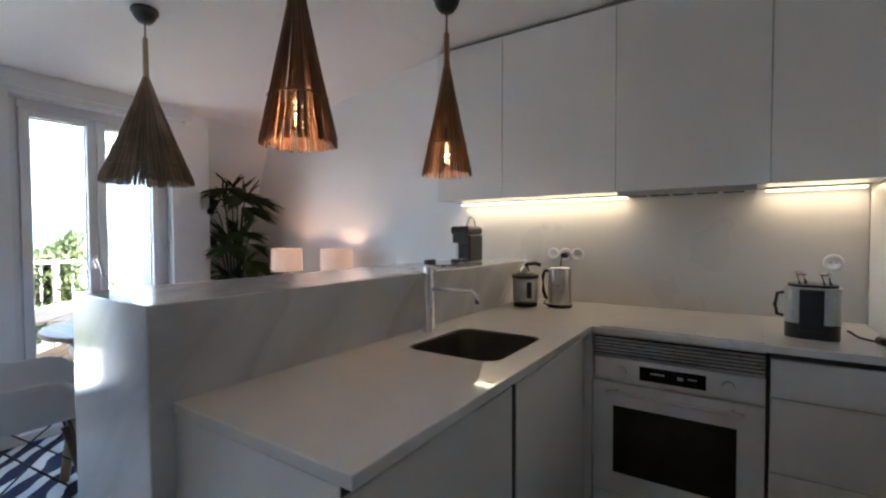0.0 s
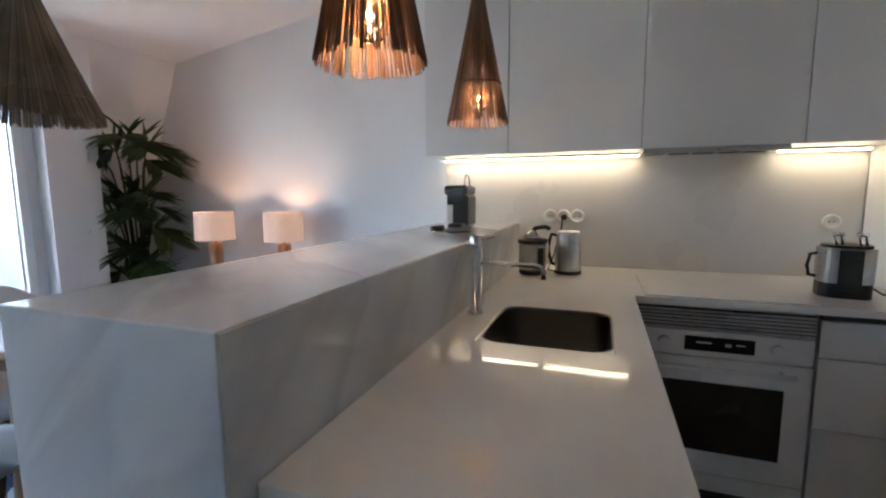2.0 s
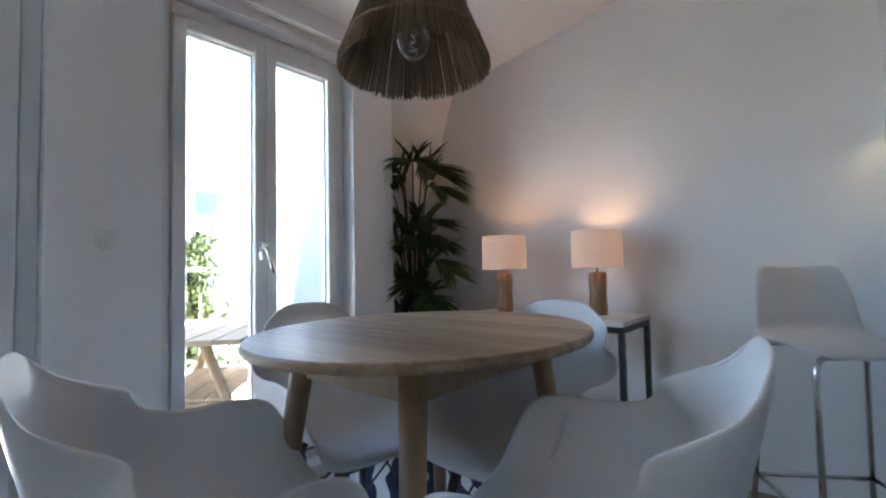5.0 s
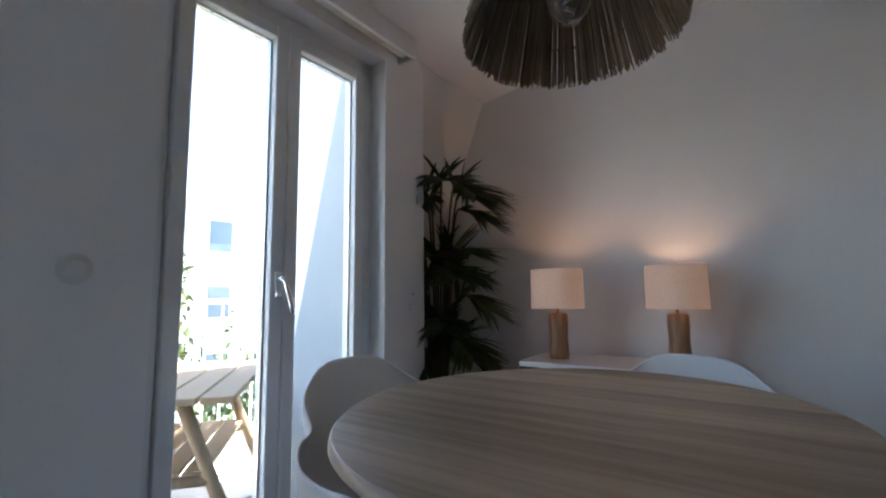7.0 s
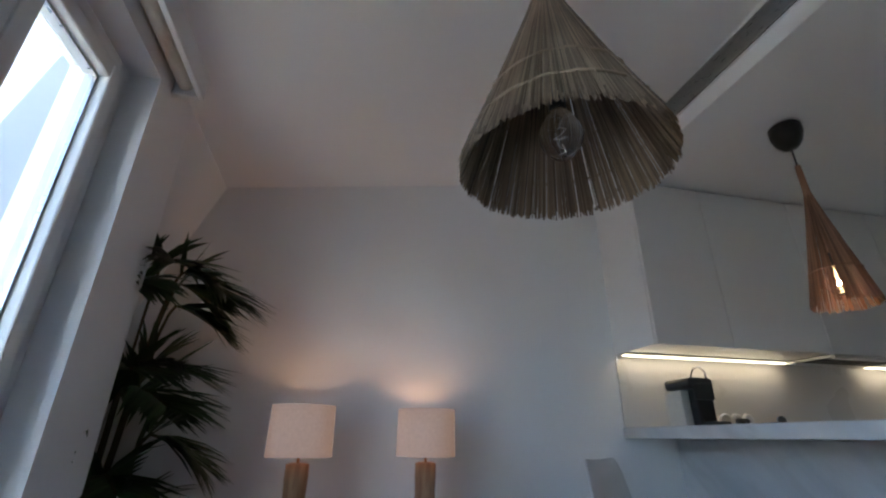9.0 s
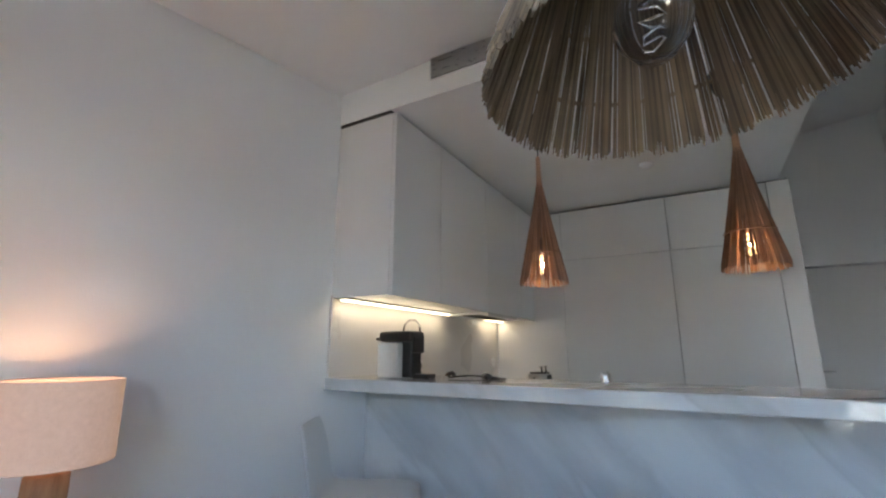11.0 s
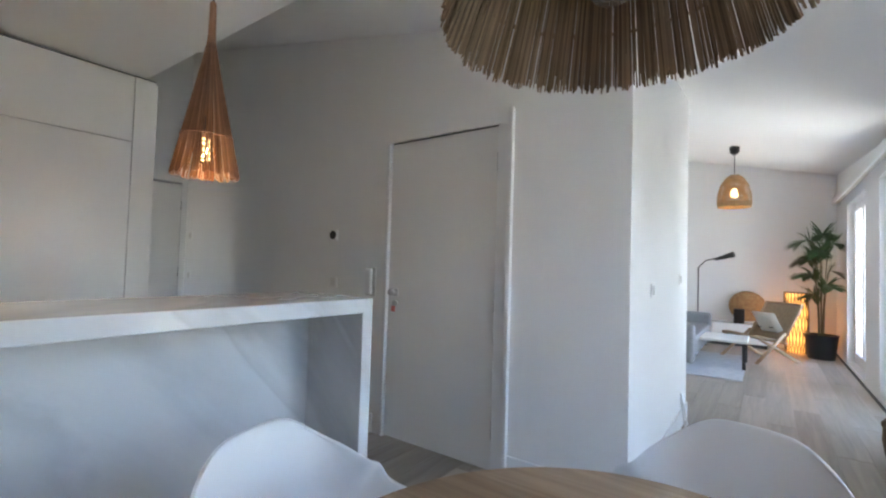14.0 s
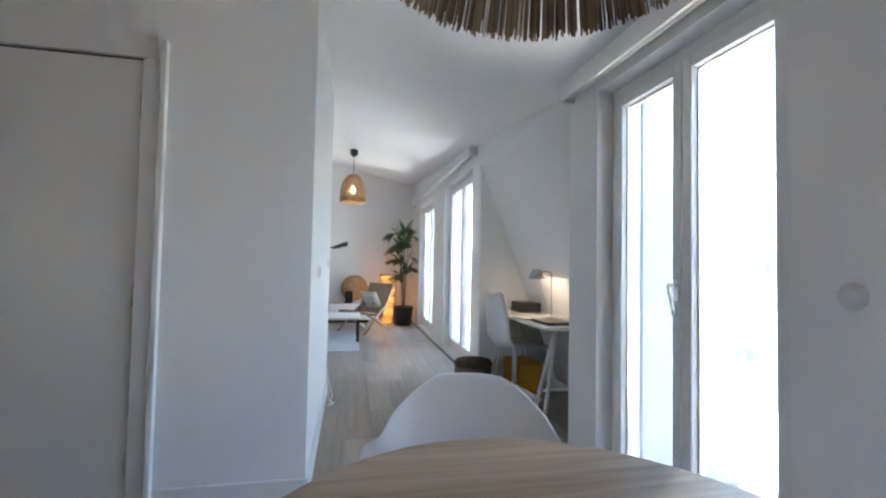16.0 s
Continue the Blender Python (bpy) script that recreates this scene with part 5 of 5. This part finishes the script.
part("diffuser", bm, LANTERN, fl, "glowing orange paper")
bm = B()
for k in range(22):
    a = 2 * math.pi * k / 22
    tube(bm, [(r * math.cos(a + tw), r * math.sin(a + tw), z) for r, z, tw in ((0.13, 0.0, 0), (0.163, 0.35, 0.2), (0.163, 0.6, 0.4), (0.145, 0.95, 0.6))], 0.006, 5)
    tube(bm, [(r * math.cos(a - tw), r * math.sin(a - tw), z) for r, z, tw in ((0.13, 0.0, 0), (0.163, 0.35, 0.2), (0.163, 0.6, 0.4), (0.145, 0.95, 0.6))], 0.006, 5)
part("lattice", bm, BROWNWICKER, fl)
lamp("lantern_light", "POINT", (-2.4, -6.25, 0.5), 0.12, (1.0, 0.50, 0.18), 0.08)
palm("potted_palm", (-2.9, -6.1, 0.0), [(20, 0.35, 0.45, 1.75, 0.15, 0.8), (80, 0.35, 0.45, 1.6, 0.15, 0.75), (140, 0.3, 0.45, 1.7, 0.1, 0.75), (-60, 0.3, 0.45, 1.55, 0.2, 0.75), (50, 0.4, 0.45, 1.25, 0.1, 0.75),
                                        (110, 0.35, 0.4, 1.1, 0.1, 0.7), (170, 0.2, 0.4, 1.3, 0.1, 0.7), (0, 0.3, 0.4, 1.45, 0.1, 0.8), (95, 0.15, 0.4, 1.85, 0.08, 0.75), (40, 0.25, 0.35, 0.95, 0.1, 0.7)],
     "dark potted palm beside the lantern", 23, 0.2, 0.34)
bm = B()
lathe(bm, [(0.0, -0.04), (0.24, -0.04), (0.27, -0.02), (0.27, 0.02), (0.24, 0.04), (0.0, 0.04)], 36)
bmesh.ops.rotate(bm, verts=bm.verts, cent=(0, 0, 0), matrix=Matrix.Rotation(radians(72), 3, "X"))
single("round_wicker_tray", bm, WICKER, "round woven wicker tray leaning on the wall", "tray", (-1.98, -6.72, 0.66))
sb = thing("sideboard", (-1.6, -6.6, 0), "low pale sideboard against the wall", "sideboard")
part("body", box(B(), -0.7, 0.55, -0.2, 0.2, 0.06, 0.38, 0.004), GLOSS, sb)
part("plinth", box(B(), -0.66, 0.5, -0.18, 0.16, 0.0, 0.059), DARK, sb)
single("loudspeaker", box(B(), -1.95, -1.8, -6.55, -6.4, 0.38, 0.62, 0.006), BLACK, "small black loudspeaker on the sideboard", "loudspeaker")
sf = thing("sofa", (-1.12, -4.7, 0), "grey fabric sofa with loose cushions", "sofa", 90)
part("seat", box(B(), -0.9, 0.9, -0.4, 0.42, 0.16, 0.42, 0.05), GREYFAB, sf)
part("back", box(B(), -0.9, 0.9, -0.62, -0.41, 0.12, 0.78, 0.05), GREYFAB, sf)
for s in (-1, 1):
    part("arm", box(B(), s * 1.0 - 0.095, s * 1.0 + 0.095, -0.62, 0.42, 0.12, 0.58, 0.04), GREYFAB, sf)
    part("foot", box(B(), s * 0.85 - 0.03, s * 0.85 + 0.03, -0.3, 0.3, 0.0, 0.119), WALNUT, sf)
for x in (-0.5, 0.45):
    part("loose_cushion", box(B(), x - 0.25, x + 0.25, -0.40, -0.22, 0.43, 0.80, 0.06), CREAM, sf, "cream back cushion")
ct = thing("coffee_table", (-1.78, -4.55, 0), "low dark coffee table with a pale cloth", "coffee table")
part("top", box(B(), -0.28, 0.4, -0.35, 0.35, 0.34, 0.37, 0.006), CREAM, ct)
for sx in (-0.24, 0.36):
    for sy in (-0.3, 0.3):
        part("leg", box(B(), sx - 0.02, sx + 0.02, sy - 0.02, sy + 0.02, 0.012, 0.339), BLACK, ct)
al = thing("arc_lamp", (-1.3, -6.2, 0), "black floor lamp with a slanting reading head", "floor lamp")
bm = B()
lathe(bm, [(0.14, 0.0), (0.14, 0.015), (0.0, 0.02)], 24)
part("foot", bm, BLACK, al)
bm = B()
tube(bm, [(0, 0, 0.015), (0, 0, 1.3), (-0.12, 0.1, 1.42), (-0.3, 0.2, 1.46)], 0.01, 8)
part("pole", bm, BLACK, al)
bm = B()
rod(bm, (-0.26, 0.17, 1.44), (-0.52, 0.28, 1.52), 0.025, 0.045, 16)
part("head", bm, BLACK, al)
lp = thing("rattan_bell_pendant", (-1.9, -4.4, 2.09), "bell-shaped rattan pendant lamp, lit", "pendant lamp")
bm = B()
prof = [(0.185, 0.0), (0.19, 0.06), (0.185, 0.16), (0.155, 0.28), (0.10, 0.37), (0.045, 0.42)]
for (r0, z0), (r1, z1) in zip(prof, prof[1:]):
    for q in range(4):
        r, z = r0 + (r1 - r0) * q / 4, z0 + (z1 - z0) * q / 4
        tube(bm, [(r * math.cos(2 * math.pi * i / 36), r * math.sin(2 * math.pi * i / 36), z) for i in range(37)], 0.0085, 5)
for k in range(20):
    a = 2 * math.pi * k / 20
    tube(bm, [(0.985 * r * math.cos(a), 0.985 * r * math.sin(a), z) for r, z in prof], 0.004, 4)
part("shade", bm, WICKER, lp)["kind"] = "stuff"
bm = B()
lathe(bm, [(0.0, 0.12), (0.03, 0.13), (0.045, 0.17), (0.03, 0.21), (0.015, 0.24)], 20)
part("bulb", bm, FILAMENT, lp, "glowing bulb")
bm = B()
rod(bm, (0, 0, 0.23), (0, 0, roof(-1.9, -4.4) - 2.09 - 0.08), 0.005, n=8)
part("cord", bm, BLACK, lp)
bm = B()
h = roof(-1.9, -4.4) - 2.09
lathe(bm, [(0.02, h - 0.11), (0.055, h - 0.08), (0.06, h - 0.004), (0.0, h - 0.003)], 24)
part("ceiling_cup", bm, BLACK, lp)
lamp("bell_light", "POINT", (-1.9, -4.4, 2.15), 0.1, (1.0, 0.65, 0.36), 0.03)

# ---- terrace and town ----
structure("terrace", box(B(), -5.3, -3.408, -7.5, 5.0, -0.2, -0.03), DECK, "sunlit pale terrace tiles", "terrace")
for y, nm in ((2.63, "dormer_cheek_1"), (0.24, "dormer_cheek_2"), (-2.02, "dormer_cheek_3")):
    bm = B()
    prism(bm, [(-3.409, -0.03), (-3.409, 2.35), (-3.42, 2.35), (-4.02, -0.03)], 1, y, y + 0.1)
    structure(nm, bm, CHEEK, "grey rendered side wall of the dormer", "dormer cheek")
structure("roof_slope", prism(B(), [(-3.41, 2.5), (-3.41, 3.6), (-2.2, 4.0), (-2.2, 4.2), (-3.7, 3.7), (-3.7, 2.5)], 1, -7.3, 4.4), RENDERED, "pale roof edge over the terrace", "roof")
rl = thing("terrace_railing", (-5.0, 0, -0.03), "white metal terrace railing with upright bars", "railing")
for z in (0.10, 1.02):
    part("rail", box(B(), -0.02, 0.02, -7.0, 4.8, z, z + 0.035, 0.003), TRIM, rl)
me = None
for k in range(98):
    if me is None:
        me = mesh_of("bar", rod(B(), (0, 0, 0.136), (0, 0, 1.019), 0.009, n=8), TRIM)
    ob = new("bar", me)
    ob.parent, ob.location = rl, (0, -6.95 + 0.12 * k, 0)
for y in (-6.5, -3.0, 0.3, 2.4, 4.6):
    part("post", box(B(), -0.025, 0.025, y - 0.025, y + 0.025, 0.0, 1.06, 0.003), TRIM, rl)
tr = thing("garden_table", (-4.35, 2.35, -0.03), "weathered slatted timber table with crossed legs", "garden table", 50)
for k in range(5):
    part("slat", box(B(), -0.36 + 0.145 * k, -0.23 + 0.145 * k, -0.6, 0.6, 0.62, 0.65, 0.004), TAN, tr)
for y in (-0.42, 0.42):
    bm = B()
    rod(bm, (-0.1, y, 0.62), (-0.34, y, 0.0), 0.03, 0.03, 6)
    rod(bm, (0.1, y, 0.62), (0.34, y, 0.0), 0.03, 0.03, 6)
    rod(bm, (-0.25, y, 0.26), (0.25, y, 0.26), 0.026, 0.026, 6)
    part("crossed_legs", bm, TAN, tr)
for k in range(4):
    part("shelf_slat", box(B(), -0.22 + 0.115 * k, -0.12 + 0.115 * k, -0.44, 0.44, 0.288, 0.306, 0.003), TAN, tr)
structure("ground", box(B(), -900, 900, -900, 900, -9.2, -9.0), GROUND, "street level far below", "ground")


def house(name, place, wide, deep, floors, label, turn=0, flat=False):
    h = thing(name, place, label, "building", turn)
    tall = floors * 3.0
    wall = part("wall", box(B(), -deep, 0, -wide / 2, wide / 2, 0, tall), RENDERED, h)
    part("cornice", box(B(), -deep - 0.3, 0.3, -wide / 2 - 0.3, wide / 2 + 0.3, tall, tall + 0.3), RENDERED, h)
    if flat:
        part("roof", box(B(), -deep + 0.2, -0.2, -wide / 2 + 0.2, wide / 2 - 0.2, tall + 0.301, tall + 0.45), DECK, h)
        part("stair_head", box(B(), -deep + 1.5, -deep + 5, -2.0, 2.5, tall + 0.451, tall + 2.4), RENDERED, h)
    else:
        part("roof", prism(B(), [(0.5, tall + 0.3), (-deep / 2, tall + 2.2), (-deep - 0.5, tall + 0.3)], 1, -wide / 2 - 0.4, wide / 2 + 0.4), ROOFTILE, h)
    frame_me = mesh_of("window", box(B(), -0.02, 0.06, -0.62, 0.62, -0.8, 0.8), TRIM)
    pane_me = mesh_of("pane", box(B(), 0.061, 0.07, -0.52, 0.52, -0.7, 0.7), TOWNGLASS)
    shut_me = mesh_of("shutter", box(B(), 0.071, 0.085, -0.52, 0.52, 0.0, 0.7), SHUTTER)
    n = int(wide // 2.6)
    for f in range(floors):
        for k in range(n):
            ob = new("window", frame_me)
            ob.parent, ob.location = h, (0, (k - (n - 1) / 2) * 2.6, 1.6 + 3.0 * f)
            q = new("pane", pane_me)
            q.parent = ob
            if (k * 7 + f * 3) % 5 == 0:
                s = new("shutter", shut_me)
                s.parent = ob
    return h


house("apartment_building", (-22, 17, -9.7), 20, 10, 5, "pale flat-roofed apartment building across the street", 0, True)
house("apartment_building", (-42, 40, -9.0), 24, 10, 5, "taller pale apartment building further off")
house("apartment_building", (-46, -24, -9.0), 30, 10, 4, "long pale apartment building with blue shutters")
house("apartment_building", (-70, 5, -9.0), 40, 12, 5, "distant pale apartment block")


def tree(name, place, tall, spread, seed, label):
    rnd = random.Random(seed)
    t = thing(name, place, label, "tree")
    bm = B()
    rod(bm, (0, 0, 0), (0.15, 0.1, tall * 0.55), 0.22, 0.12, 10)
    limbs = []
    for k in range(7):
        a = 2 * math.pi * k / 7 + rnd.uniform(-0.3, 0.3)
        p0 = Vector((0.12, 0.08, tall * rnd.uniform(0.35, 0.55)))
        p1 = p0 + Vector((spread * 0.55 * math.cos(a), spread * 0.55 * math.sin(a), tall * rnd.uniform(0.15, 0.35)))
        rod(bm, p0, p1, 0.08, 0.03, 7)
        limbs.append(p1)
    part("trunk", bm, BARK, t)
    bm = B()
    for k in range(12000):
        c = limbs[k % 7] + Vector((rnd.gauss(0, spread * 0.28), rnd.gauss(0, spread * 0.28), rnd.gauss(0.2, tall * 0.06)))
        q = Euler((rnd.uniform(0, 6), rnd.uniform(0, 6), rnd.uniform(0, 6))).to_matrix()
        s = rnd.uniform(0.05, 0.12)
        a, b, d, e = (bm.verts.new(c + q @ Vector(v) * s) for v in ((-1, 0, 0), (0, -0.45, 0.1), (1, 0, 0), (0, 0.45, 0.1)))
        bm.faces.new((a, b, d, e))
    part("crown", bm, FOLIAGE, t, "loose sunlit green leaves")


tree("street_tree", (-8.6, 4.2, -9.0), 9.6, 2.8, 4, "leafy green street tree near the terrace")
tree("street_tree", (-14.0, -1.0, -9.0), 9.0, 3.4, 9, "leafy green street tree further along")
tree("street_tree", (-12.5, 14.0, -9.0), 10.8, 3.8, 12, "tall leafy green street tree")
tree("street_tree", (-9.3, 10.6, -9.0), 21.0, 1.9, 15, "tall leafy tree rising beside the roof")


# bushes in a trough along the railing
tg = thing("planter_hedge", (-5.24, 0, -0.03), "dense green bushes in a long trough behind the railing", "hedge")
part("trough", box(B(), -0.06, 0.14, 0.9, 2.7, 0.0, 0.28, 0.01), RENDERED, tg, "pale rendered trough")
rnd = random.Random(31)
bm = B()
for k in range(15000):
    y = rnd.uniform(0.95, 2.65)
    top = 1.12 + 0.14 * math.sin(2.9 * y) + 0.10 * math.sin(7.1 * y + 1) + rnd.uniform(-0.06, 0.06)
    c = Vector((0.01 + rnd.gauss(0, 0.13), y, 0.26 + (top - 0.26) * rnd.random() ** 0.7))
    q = Euler((rnd.uniform(0, 6), rnd.uniform(0, 6), rnd.uniform(0, 6))).to_matrix()
    s = rnd.uniform(0.02, 0.05)
    bm.faces.new([bm.verts.new(c + q @ Vector(v) * s) for v in ((-1, 0, 0), (0, -0.45, 0.1), (1, 0, 0), (0, 0.45, 0.1))])
part("foliage", bm, HEDGE, tg, "small green leaves")

# floor planks
plank = box(B(), -0.0942, 0.0942, -0.898, 0.898, -0.0065, 0.0, 0.0012)
plank_me = mesh_of("plank", plank, FLOOR)
for i in range(34):
    for j in range(7):
        x, y = -3.30 + 0.19 * i, -6.55 + 1.8 * j - (0.0, 0.9, 0.35, 1.3, 0.6)[i % 5]
        if y > N + 0.6 or (x > LE + 0.2 and y < -0.9):
            continue
        ob = new("plank", plank_me)
        ob.parent, ob.location = floor, (x, y, 0)
